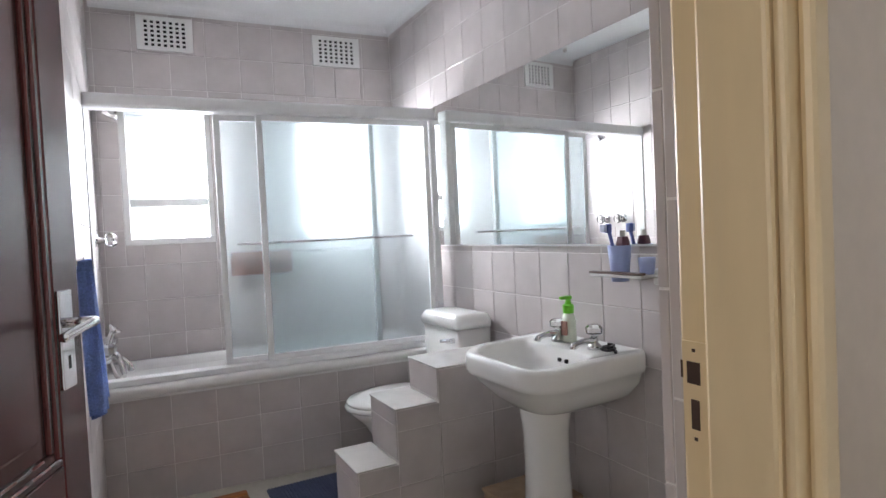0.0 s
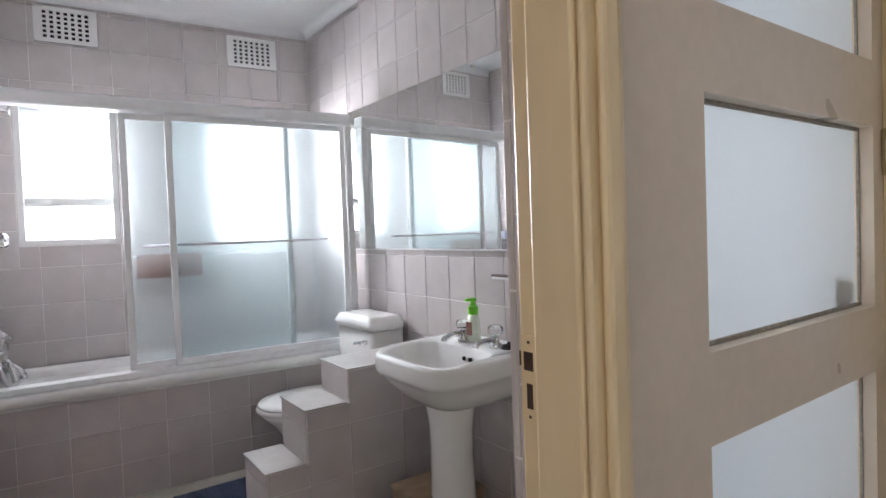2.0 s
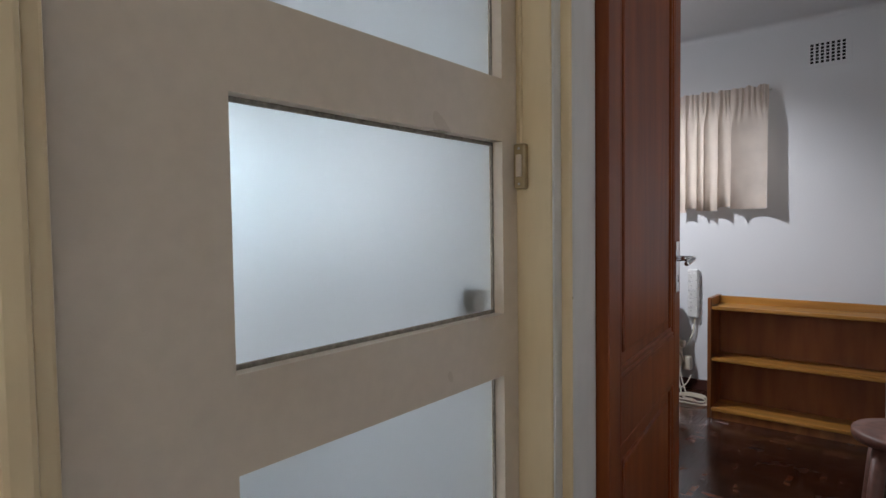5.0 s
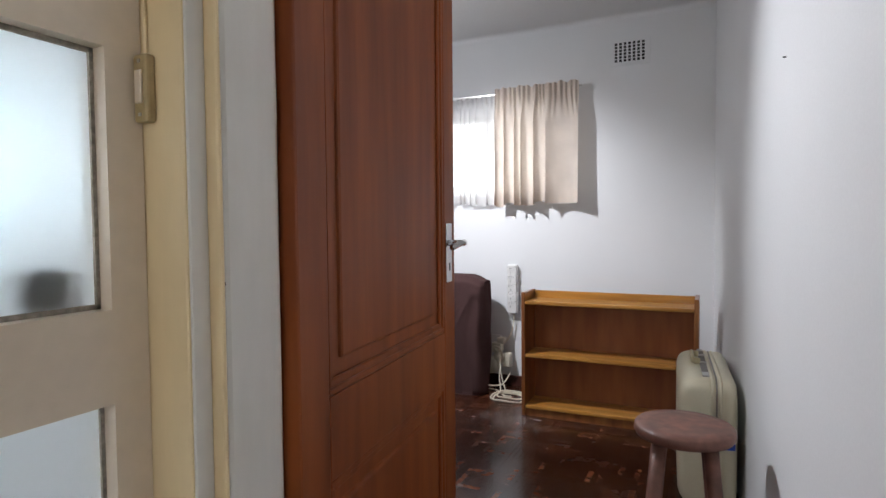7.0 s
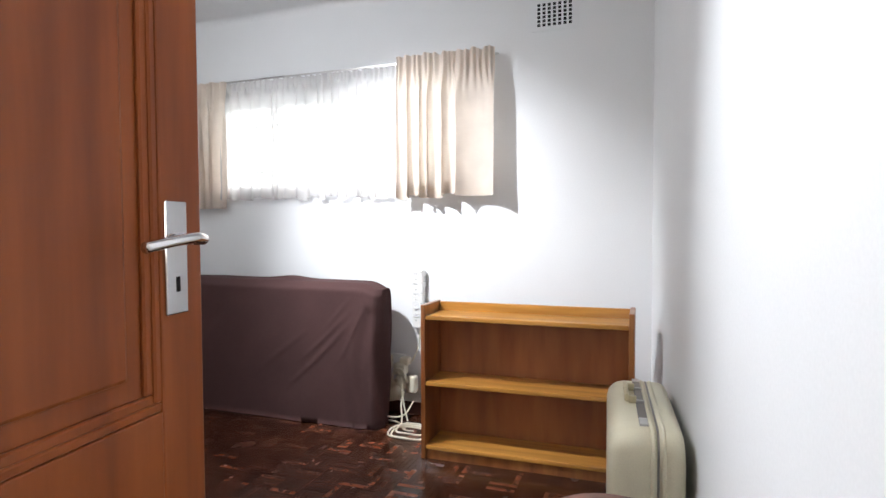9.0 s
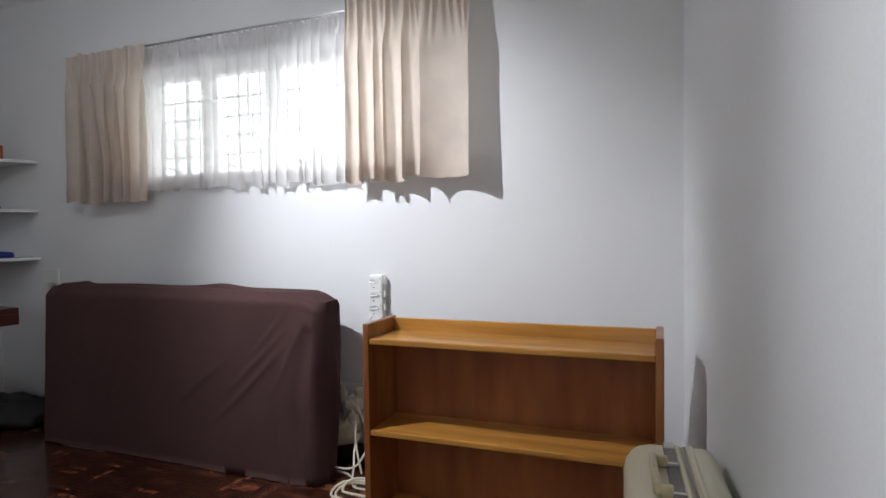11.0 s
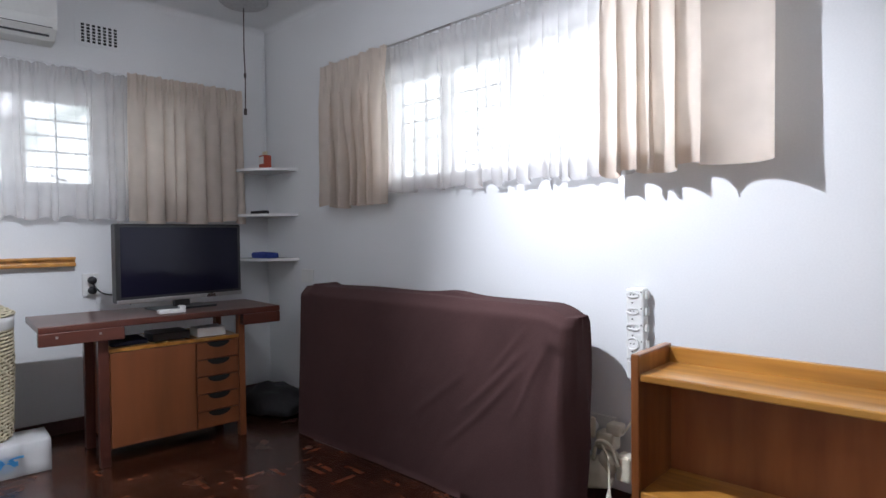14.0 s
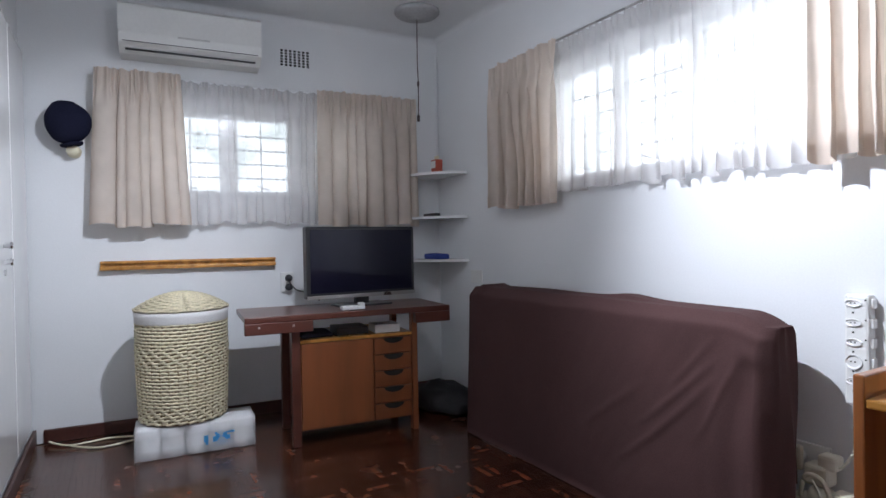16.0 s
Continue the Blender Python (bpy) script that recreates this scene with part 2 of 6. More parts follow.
def smooth(pts, n=8):
    """Points of a soft curve through pts."""
    pts = [Vector(p) for p in pts]
    out = []
    for i in range(len(pts) - 1):
        p0, p1, p2, p3 = pts[max(i - 1, 0)], pts[i], pts[i + 1], pts[min(i + 2, len(pts) - 1)]
        for k in range(n):
            t = k / n
            out.append(0.5 * (2 * p1 + (p2 - p0) * t + (2 * p0 - 5 * p1 + 4 * p2 - p3) * t * t + (3 * p1 - p0 - 3 * p2 + p3) * t ** 3))
    return out + [pts[-1]]


def part(name, bm, material, parent=None, label="", m=None, soft=False):
    """Links bm as one mesh object, under parent if one is given."""
    if m:
        bmesh.ops.transform(bm, matrix=m, verts=bm.verts)
    bmesh.ops.recalc_face_normals(bm, faces=bm.faces)
    me = bpy.data.meshes.new(name)
    bm.to_mesh(me)
    bm.free()
    me.materials.append(material)
    if soft:
        for p in me.polygons:
            p.use_smooth = True
    ob = new(name, me)
    if parent:
        ob.parent = parent
        ob.matrix_parent_inverse = parent.matrix_basis.inverted()
    if label:
        ob["label"] = label
    return ob


def boxes(name, material, parent, *corners, bevel=0.0, label="", m=None, soft=False):
    bm = bmesh.new()
    for a, b in corners:
        box(bm, a, b, bevel)
    return part(name, bm, material, parent, label, m, soft)


def thing(name, at, label, category, group="", kind=""):
    """An Empty at the base of a thing."""
    ob = new(name)
    ob.empty_display_size = 0.1
    ob.matrix_basis = Matrix.Translation(at)
    return tagged(ob, label, category, group, kind)


def structure(ob, label="", category=""):
    return tagged(ob, label, category, "", "structure")


def wall_with_holes(name, material, p, q, thick, z1, holes, label, z0=0.0):
    """A wall from plan point p to q, thick to the left of that way, with rectangular holes (s0, s1, za, zb) along it."""
    p, q = Vector((*p, 0)), Vector((*q, 0))
    d = (q - p).normalized()
    L = (q - p).length
    m = Matrix(((d.x, -d.y, 0, p.x), (d.y, d.x, 0, p.y), (0, 0, 1, 0), (0, 0, 0, 1)))
    bm = bmesh.new()
    s = 0.0
    for s0, s1, za, zb in sorted(holes):
        if s0 > s:
            box(bm, (s, 0, z0), (s0, thick, z1))
        if za > z0:
            box(bm, (s0, 0, z0), (s1, thick, za))
        if zb < z1:
            box(bm, (s0, 0, zb), (s1, thick, z1))
        s = s1
    if s < L:
        box(bm, (s, 0, z0), (L, thick, z1))
    ob = part(name, bm, material, None, "", m)
    return structure(ob, label, "wall"), m


# ---- large structure ----
H = 2.385            # bedroom and hall ceiling
R0, R1 = (0.632, 0.0), (1.11, -5.6)   # inner line of the long side wall
A0, A1 = (-3.17, 0.0), (-3.40, -2.97)  # inner line of the air-conditioner wall
wall_north, MN = wall_with_holes("wall_north", M_wall, (0.9, 0), (-3.5, 0), -0.2, H, [(1.33, 2.93, 1.30, 1.86)], "white painted bedroom wall with a high window")
wall_west, MW = wall_with_holes("wall_west", M_wall, A0, A1, -0.2, H, [(0.55, 1.74, 1.30, 1.80)], "white painted bedroom wall below an air conditioner")
wall_east, ME = wall_with_holes("wall_east", M_wall, R1, R0, -0.2, H, [], "plain white painted side wall")
wall_south, MS = wall_with_holes("wall_south", M_wall, (-3.5, -3.0), (0.0, -3.0), 0.08, H, [], "white wall between bedroom and bathroom")

bm = bmesh.new()
prism(bm, [(-3.7, 0.3), (1.2, 0.3), (1.4, -5.8), (-0.02, -5.8), (-0.02, -3.02), (-3.7, -3.02)], -0.12, -0.006)
floor = structure(part("floor", bm, M_parquet), "dark red polished wood block floor", "floor")
bm = bmesh.new()
prism(bm, [(-3.7, 0.3), (1.2, 0.3), (1.4, -5.8), (-3.7, -5.8)], H, H + 0.12)
ceiling = structure(part("ceiling", bm, M_ceil), "white painted board ceiling", "ceiling")
# Unseen end wall; its opening is made up for the hall fill.
wall_hall_end, _ = wall_with_holes("wall_hall_end", M_hall, (1.4, -5.6), (-0.3, -5.6), -0.15, H, [(0.45, 1.25, 0.9, 2.0)], "unseen cream end wall of the hall with an added light opening")

# wall between hall and bathroom, with the door opening and the glazed panel
HX0, HX1 = -0.11, 0.0
wall_hall, MH = wall_with_holes("wall_hall", M_hall, (HX0, -5.6), (HX0, -3.0), -(HX1 - HX0), H,
                                [(0.74, 1.605, 0, 2.04), (1.62, 2.42, 0.0, 2.04)], "cream hall wall with a doorway and a glazed panel")


# ---- bathroom shell ----
BF = 0.06            # bathroom floor level
BY = -3.03           # inner line of the mirror wall
FA = math.atan2(0.07, 0.9975)
MB = Matrix(((-0.07, 0.9975, 0, -2.97), (-0.9975, -0.07, 0, BY), (0, 0, 1, 0), (0, 0, 0, 1)))   # u along the far wall, d out of it
wall_bath_far = bmesh.new()
for a, b in (((-0.1, 0, 0), (0.10, -0.15, H)), ((0.10, 0, 0), (0.56, -0.15, 1.15)), ((0.10, 0, 1.86), (0.56, -0.15, H)), ((0.56, 0, 0), (1.04, -0.15, H)),
             ((1.04, 0, 0), (1.475, -0.15, 1.15)), ((1.04, 0, 1.86), (1.475, -0.15, H)), ((1.475, 0, 0), (1.75, -0.15, H))):
    box(wall_bath_far, a, b)
wall_bath_far = structure(part("wall_bath_far", wall_bath_far, M_grout, None, "", MB), "tiled bathroom wall with two bright windows and vents", "wall")
wall_bath_right = structure(boxes("wall_bath_right", M_grout, None, ((-3.2, BY, 0), (HX0, BY + 0.03, H))), "tiled bathroom wall with a large mirror", "wall")
wall_bath_left = structure(boxes("wall_bath_left", M_grout, None, ((-3.3, -4.62, 0), (-0.98, -4.72, H)), ((-1.08, -4.72, 0), (-0.98, -5.0, H)), ((-0.98, -5.0, 0), (HX0, -5.1, H))), "tiled left wall of the bathroom", "wall")
bath_floor = structure(boxes("floor_bath", mat("cream_floor_tile", (0.55, 0.52, 0.45), 0.3, grain=30, var=0.06, svar=0.12), None, ((-3.2, -5.05, -0.1), (HX0 - 0.001, BY, BF))), "cream tiled bathroom floor", "floor")

# covings
def coving(p, q, r=0.06, z=H):
    """A hollow plaster moulding between wall and ceiling, from plan point p to q, room on the left."""
    p, q = Vector((*p, 0)), Vector((*q, 0))
    d = (q - p).normalized()
    n = Vector((-d.y, d.x, 0))
    prof = [(0, -r)] + [(r * (1 - math.cos(a)), -r * (1 - math.sin(a))) for a in (0.3, 0.6, 0.95, 1.25)] + [(r, 0), (0, 0)]
    bm = bmesh.new()
    rings = [[bm.verts.new(e + n * a + Vector((0, 0, z - 0.001 + b))) for a, b in prof] for e in (p, q)]
    k = len(prof)
    for i in range(k):
        bm.faces.new((rings[0][i], rings[0][(i + 1) % k], rings[1][(i + 1) % k], rings[1][i]))
    bm.faces.new(rings[0])
    bm.faces.new(rings[1][::-1])
    return structure(part("trim", bm, M_ceil), "white plaster coving", "trim")


coving((-0.12, BY - 0.012), (-2.98, BY - 0.012), 0.045)
coving((-2.955, BY), (-3.065, -4.6), 0.045)

# ---- hall side: frames, glazed panel, doors ----
def casing(name, y0, y1, z1, label):
    """A door frame of two jambs and a head lining the opening, with a moulded edge."""
    t = thing(name, (HX0, (y0 + y1) / 2, 0), label, "door frame", kind="structure")
    for n, a, b in (("jamb", (HX0 + 0.022, y0, 0), (HX1 + 0.012, y0 + 0.035, z1)), ("jamb", (HX0 + 0.022, y1 - 0.035, 0), (HX1 + 0.012, y1, z1)),
                    ("head", (HX0 + 0.022, y0 + 0.035, z1 - 0.035), (HX1 + 0.012, y1 - 0.035, z1))):
        boxes(n, M_frame, t, (a, b), bevel=0.004)
    return t


bath_frame = casing("door_frame", -4.86, -3.996, 2.04, "cream gloss painted wooden door frame with a steel strike plate")
boxes("stop", M_frame, bath_frame, ((-0.051, -4.047, 0), (0.0115, -4.0315, 2.0)), bevel=0.004)
boxes("moulding", M_frame, bath_frame, ((0.0125, -4.043, 0), (0.022, -3.985, 2.07)), bevel=0.004)
boxes("moulding", M_frame, bath_frame, ((0.0225, -4.03, 0), (0.034, -4.003, 2.07)), bevel=0.006)
strike = boxes("strike_plate", M_frame, bath_frame, ((-0.084, -4.0335, 0.945), (-0.058, -4.0305, 1.04)), label="painted strike plate")
M_slot = mat("brown_bare_slot", (0.05, 0.025, 0.015), 0.7, var=0.2)
boxes("latch_hole", M_slot, strike, ((-0.079, -4.0342, 1.002), (-0.0655, -4.033, 1.022)))
boxes("bolt_hole", M_slot, strike, ((-0.0755, -4.0342, 0.961), (-0.067, -4.033, 0.988)))
for z in (1.031, 0.951):
    boxes("screw", M_slot, strike, ((-0.073, -4.0345, z), (-0.070, -4.0335, z + 0.003)))
boxes("lip_hole", M_slot, strike, ((-0.0855, -4.0342, 1.006), (-0.0835, -4.033, 1.022)))
# tile edges that show in the reveal behind the frame
for x, off in ((-0.1125, 0.09), (-0.1265, 0.0)):
    boxes("edge_bed", M_grout, bath_frame, ((x - 0.0135, -3.996, 0), (x, -3.90, 2.2)))
    z = off - 0.12
    while z < 2.2:
        boxes("edge_tile", M_tile, bath_frame, ((x - 0.0125, -3.9985, max(0.0, z) + 0.002), (x - 0.001, -3.96, min(2.2, z + 0.2) - 0.001)), bevel=0.0008)
        z += 0.2

GY = [-3.982, -3.813, -3.287, -3.182]
glazed = thing("glazed_panel", (-0.02, -3.58, 0), "off-white wooden panel with frosted glass panes between rails", "glazed door", kind="structure")
boxes("stile", M_leaf, glazed, ((-0.045, GY[0], 0), (0.004, GY[1], 2.03)))
boxes("stile", M_leaf, glazed, ((-0.045, GY[2], 0), (0.004, -3.24, 2.03)))
edges = [0.0, 0.18, 0.475, 0.588, 0.886, 0.998, 1.305, 1.415, 1.71, 1.82, 1.94, 2.03]
for i in range(0, 12, 2):
    boxes("rail", M_leaf, glazed, ((-0.045, GY[1], edges[i]), (0.004, GY[2], edges[i + 1])))
for i in range(1, 10, 2):
    p = boxes("pane", M_obscure, glazed, ((-0.030, GY[1] - 0.004, edges[i] - 0.004), (-0.024, GY[2] + 0.004, edges[i + 1] + 0.004)))
    p.visible_shadow = False
    y0, y1, z0, z1 = GY[1], GY[2], edges[i], edges[i + 1]
    boxes("putty", mat("grey_putty", (0.27, 0.24, 0.20), 0.8, grain=120, var=0.3) if i == 1 else bpy.data.materials["grey_putty"], glazed,
          ((-0.02, y0, z0), (-0.016, y1, z0 + 0.006)), ((-0.02, y0, z1 - 0.006), (-0.016, y1, z1)), ((-0.02, y0, z0), (-0.016, y0 + 0.005, z1)), ((-0.02, y1 - 0.005, z0), (-0.016, y1, z1)))

bed_frame = thing("door_frame", (0.05, -3.13, 0), "cream gloss painted bedroom door frame", "door frame", kind="structure")
M_pale = mat("pale_grey_gloss_paint", (0.66, 0.635, 0.59), 0.35, grain=40, var=0.03, stain=3, svar=0.07, bump=0.03, stretch=(1, 1, 0.2))
boxes("post", M_frame, bed_frame, ((-0.045, -3.2385, 0), (0.0745, -3.1475, 2.05)), bevel=0.004)
boxes("jamb", M_frame, bed_frame, ((-0.10, -3.147, 0), (0.06, -3.06, 2.05)), bevel=0.006)
boxes("return", M_pale, bed_frame, ((0.075, -3.2375, 0), (0.0795, -3.2105, 2.05)), bevel=0.0015)
boxes("bead", M_frame, bed_frame, ((0.075, -3.2100, 0), (0.098, -3.2025, 2.05)), bevel=0.003)
boxes("lining", M_pale, bed_frame, ((0.075, -3.2020, 0), (0.0965, -3.099, 2.05)), bevel=0.008)
boxes("nail_hole", M_slot, bed_frame, ((0.095, -3.2032, 1.022), (0.0975, -3.2024, 1.026)))
boxes("jamb", M_frame, bed_frame, ((0.84, -3.20, 0), (0.8975, -3.06, 2.05)), bevel=0.006)
boxes("head", M_frame, bed_frame, ((0.099, -3.20, 2.0), (0.839, -3.06, 2.05)), bevel=0.006)
structure(boxes("wall_over_door", M_wall, None, ((0.0, -3.17, 2.052), (0.89, -3.0, H))), "white wall over the bedroom door", "wall")
bell = thing("wall_switch", (0.012, -3.205, 1.19), "small cream two-way switch box on the door post", "switch")
boxes("body", mat("old_gold_paint", (0.40, 0.30, 0.15), 0.4, grain=60, var=0.12, svar=0.25), bell, ((0.004, -3.252, 1.222), (0.029, -3.238, 1.304)), bevel=0.004)
boxes("rocker", M_leaf, bell, ((0.011, -3.2555, 1.244), (0.0225, -3.2515, 1.284)), bevel=0.0015)
for z in (1.231, 1.295):
    boxes("screw", M_steel, bell, ((0.0145, -3.2532, z - 0.002), (0.0185, -3.2518, z + 0.002)))
bm = bmesh.new()
tube(bm, [(0.0145, -3.241, 1.300), (0.0145, -3.2415, 1.7), (0.0145, -3.241, 2.05)], 0.003, 6)
part("wire", bm, M_frame, bell)


def panel_door(name, hinge, tip, label, mats, z1=2.0, thick=0.04, lock=0.0):
    """A two-panel wooden leaf from the hinge line to the tip; its lock may sit higher or lower."""
    h, t = Vector((*hinge, 0)), Vector((*tip, 0))
    d = (t - h).normalized()
    L = (t - h).length
    m = Matrix(((d.x, -d.y, 0, h.x), (d.y, d.x, 0, h.y), (0, 0, 1, 0.008), (0, 0, 0, 1)))
    ob = thing(name, h, label, "door")
    st, f = 0.084, thick / 2
    boxes("stile", mats, ob, ((0, -f, 0), (st, f, z1)), bevel=0.003, m=m)
    boxes("stile", mats, ob, ((L - st, -f, 0), (L, f, z1)), bevel=0.003, m=m)
    zs = [(0, 0.2), (0.686, 0.820), (z1 - 0.115, z1)]
    for a, b in zs:
        boxes("rail", mats, ob, ((st, -f, a), (L - st, f, b)), bevel=0.002, m=m)
    for (a, b), (c, e) in zip(zs, zs[1:]):
        bm = bmesh.new()
        box(bm, (st - 0.006, -0.008, b - 0.006), (L - st + 0.006, 0.008, c + 0.006))
        box(bm, (st + 0.05, -0.014, b + 0.05), (L - st - 0.05, 0.014, c - 0.05), 0.006)
        part("panel", bm, mats, ob, m=m)
        bm = bmesh.new()
        for s in (-1, 1):
            for k, (w, y) in enumerate(((0.012, 0.019), (0.024, 0.0145))):
                x0, x1, za, zb = st, L - st, b, c
                for p, q in (((x0, za), (x1, za + w)), ((x0, zb - w), (x1, zb)), ((x0, za + w), (x0 + w, zb - w)), ((x1 - w, za + w), (x1, zb - w))):
                    box(bm, (p[0], s * 0.006, p[1]), (q[0], s * y, q[1]), 0.0025, seg=1)
        part("bead", bm, mats, ob, m=m)
    for s in (-1, 1):
        pl = boxes("lock_plate", M_chrome, ob, ((L - 0.078, s * f, 0.943 + lock), (L - 0.036, s * (f + 0.005), 1.093 + lock)), bevel=0.002, m=m, label="chrome lock plate")
        boxes("keyhole", M_hole, pl, ((L - 0.060, s * (f + 0.003), 0.973 + lock), (L - 0.053, s * (f + 0.0056), 0.993 + lock)), m=m)
        bm = bmesh.new()
        zc = 1.043 + lock
        tube(bm, [(L - 0.057, s * f, zc), (L - 0.057, s * (f + 0.045), zc)], 0.008, 10)
        tube(bm, smooth([(L - 0.057, s * (f + 0.045), zc), (L - 0.085, s * (f + 0.052), zc + 0.002), (L - 0.125, s * (f + 0.05), zc - 0.002), (L - 0.165, s * (f + 0.046), zc - 0.008)], 5), 0.007, 8)
        part("lever", bm, M_chrome, pl, m=m, soft=True)
    return ob


bed_door = panel_door("bedroom_door", (0.097, -3.0925), (0.003, -2.3545), "open reddish hardwood panel door with chrome lever handle", M_door)
for z, hh in ((1.194, 0.103), (0.25, 0.103)):
    bm = bmesh.new()
    tube(bm, [(0.083, -3.1, z), (0.083, -3.1, z + hh)], 0.007, 12)
    box(bm, (0.078, -3.0965, z + 0.002), (0.0895, -3.0945, z + hh - 0.002), 0.0005)
    part("hinge", bm, M_dark, bed_door, "dark steel butt hinge")
bath_door = panel_door("bathroom_door", (-0.10, -4.812), (-0.83, -4.567), "open dark red wooden panel door with chrome lever handle",
                       mat("dark_red_door", (0.095, 0.026, 0.026), 0.25, grain=14, var=0.2, stain=2, svar=0.2, stretch=(1, 1, 0.1), coat=0.4), lock=-0.014)


# ---- bathroom things ----
def far_window(name, u0, u1):
    w = thing(name, (-3.0, -3.7, 1.15), "white steel window with obscured glass, bright with daylight", "window", kind="structure")
    z0, z1 = 1.15, 1.86
    for a, b in (((u0, -0.11, z0), (u1, 0.0, z0 + 0.03)), ((u0, -0.11, z1 - 0.03), (u1, 0.0, z1)), ((u0, -0.11, z0 + 0.03), (u0 + 0.03, 0.0, z1 - 0.03)), ((u1 - 0.03, -0.11, z0 + 0.03), (u1, 0.0, z1 - 0.03))):
        boxes("window_frame", M_white, w, (a, b), bevel=0.003, m=MB)
    boxes("transom", M_white, w, ((u0 + 0.03, -0.09, 1.35), (u1 - 0.03, -0.05, 1.39)), bevel=0.003, m=MB)
    for za, zb in ((z0 + 0.03, 1.35), (1.39, z1 - 0.03)):
        p = boxes("pane", M_obscure, w, ((u0 + 0.03, -0.075, za), (u1 - 0.03, -0.070, zb)), m=MB)
        p.visible_shadow = False
    return w


far_window("window_bath", 1.04, 1.475)
far_window("window_bath", 0.10, 0.56)


def vent(name, m, w, h, cols, rows, material, proud=0.012, label="white square-holed air vent"):
    """A grille plate with square holes; x across, z up, y out of the wall."""
    t = thing(name, m.translation, label, "vent")
    bm = bmesh.new()
    bx, bz = w * 0.11, h * (0.10 if proud > 0.01 else 0.13)
    px, pz = (w - 2 * bx) / cols, (h - 2 * bz) / rows
    k = 0.29 if proud > 0.01 else 0.34
    hx, hz = px * k * 0.88, pz * k * 1.12
    for i in range(cols + 1):
        x0 = 0 if i == 0 else bx + (i - 0.5) * px + hx
        x1 = w if i == cols else bx + (i + 0.5) * px - hx
        box(bm, (x0, 0, 0), (x1, proud, h))
    for i in range(cols):
        for j in range(rows + 1):
            z0 = 0 if j == 0 else bz + (j - 0.5) * pz + hz
            z1 = h if j == rows else bz + (j + 0.5) * pz - hz
            box(bm, (bx + (i + 0.5) * px - hx, 0, z0), (bx + (i + 0.5) * px + hx, proud - 0.0005, z1))
    part("grille", bm, material, t, m=m)
    boxes("void", M_hole, t, ((0.004, 0.0005, 0.004), (w - 0.004, 0.002, h - 0.004)), m=m)
    return t


def on_far(u, z):
    return MB @ Matrix.Translation((u, 0.006, z))


vent("vent", on_far(1.10, 2.15), 0.265, 0.175, 7, 6, M_white)
vent("vent", on_far(0.195, 2.135), 0.275, 0.172, 7, 6, M_white)

# bath with tiled front, screen and taps
BD = 0.63     # front of the bath, out from the far wall
bath = thing("bathtub", MB @ Vector((0.8, 0.3, BF)), "white built-in bathtub with a tiled front", "bathtub")
bm = bmesh.new()
L = 1.57
def rrect(x0, x1, y0, y1, r, z, n=6):
    pts = []
    for cx, cy, a0 in ((x1 - r, y1 - r, 0), (x0 + r, y1 - r, 90), (x0 + r, y0 + r, 180), (x1 - r, y0 + r, 270)):
        for k in range(n + 1):
            a = radians(a0 + 90 * k / n)
            pts.append((cx + r * math.cos(a), cy + r * math.sin(a), z))
    return pts
def loft(bm, rings, close=True):
    vs = [[bm.verts.new(p) for p in r] for r in rings]
    n = len(vs[0])
    for a, b in zip(vs, vs[1:]):
        for i in range(n):
            bm.faces.new((a[i], a[(i + 1) % n], b[(i + 1) % n], b[i]))
    if close:
        bm.faces.new(vs[0][::-1])
        bm.faces.new(vs[-1])
    return vs
RZ = 0.565
loft(bm, [rrect(0.0, L, 0.005, BD + 0.03, 0.02, RZ - 0.045), rrect(0.0, L, 0.005, BD + 0.035, 0.02, RZ - 0.012), rrect(0.005, L - 0.005, 0.01, BD + 0.025, 0.02, RZ),
          rrect(0.06, L - 0.06, 0.06, BD - 0.075, 0.1, RZ), rrect(0.075, L - 0.075, 0.075, BD - 0.09, 0.1, RZ - 0.02), rrect(0.15, L - 0.12, 0.12, BD - 0.14, 0.1, 0.25), rrect(0.2, L - 0.16, 0.16, BD - 0.18, 0.08, 0.2)])
part("tub", bm, M_white, bath, m=MB, soft=True)
boxes("front_panel", M_grout, bath, ((0, BD - 0.012, BF), (L, BD + 0.0, RZ - 0.045)), m=MB)
boxes("bead_strip", M_white, bath, ((0, BD + 0.0005, RZ - 0.058), (L, BD + 0.02, RZ - 0.046)), m=MB, bevel=0.003)

screen = thing("bath_screen", MB @ Vector((0.8, BD - 0.02, RZ)), "white framed sliding bath screen with frosted glass", "bath screen")
D0 = BD - 0.025
boxes("top_track", M_alu, screen, ((0.0, D0 - 0.04, 1.715), (L, D0 + 0.045, 1.775)), bevel=0.012, m=MB)
boxes("bottom_track", M_alu, screen, ((0.0, D0 - 0.03, RZ + 0.001), (L, D0 + 0.035, RZ + 0.03)), bevel=0.005, m=MB)
boxes("end_post", M_alu, screen, ((0.0, D0 - 0.03, RZ + 0.03), (0.035, D0 + 0.035, 1.715)), bevel=0.004, m=MB)
boxes("end_post", M_alu, screen, ((L - 0.03, D0 - 0.03, RZ + 0.03), (L, D0 + 0.035, 1.715)), bevel=0.004, m=MB)
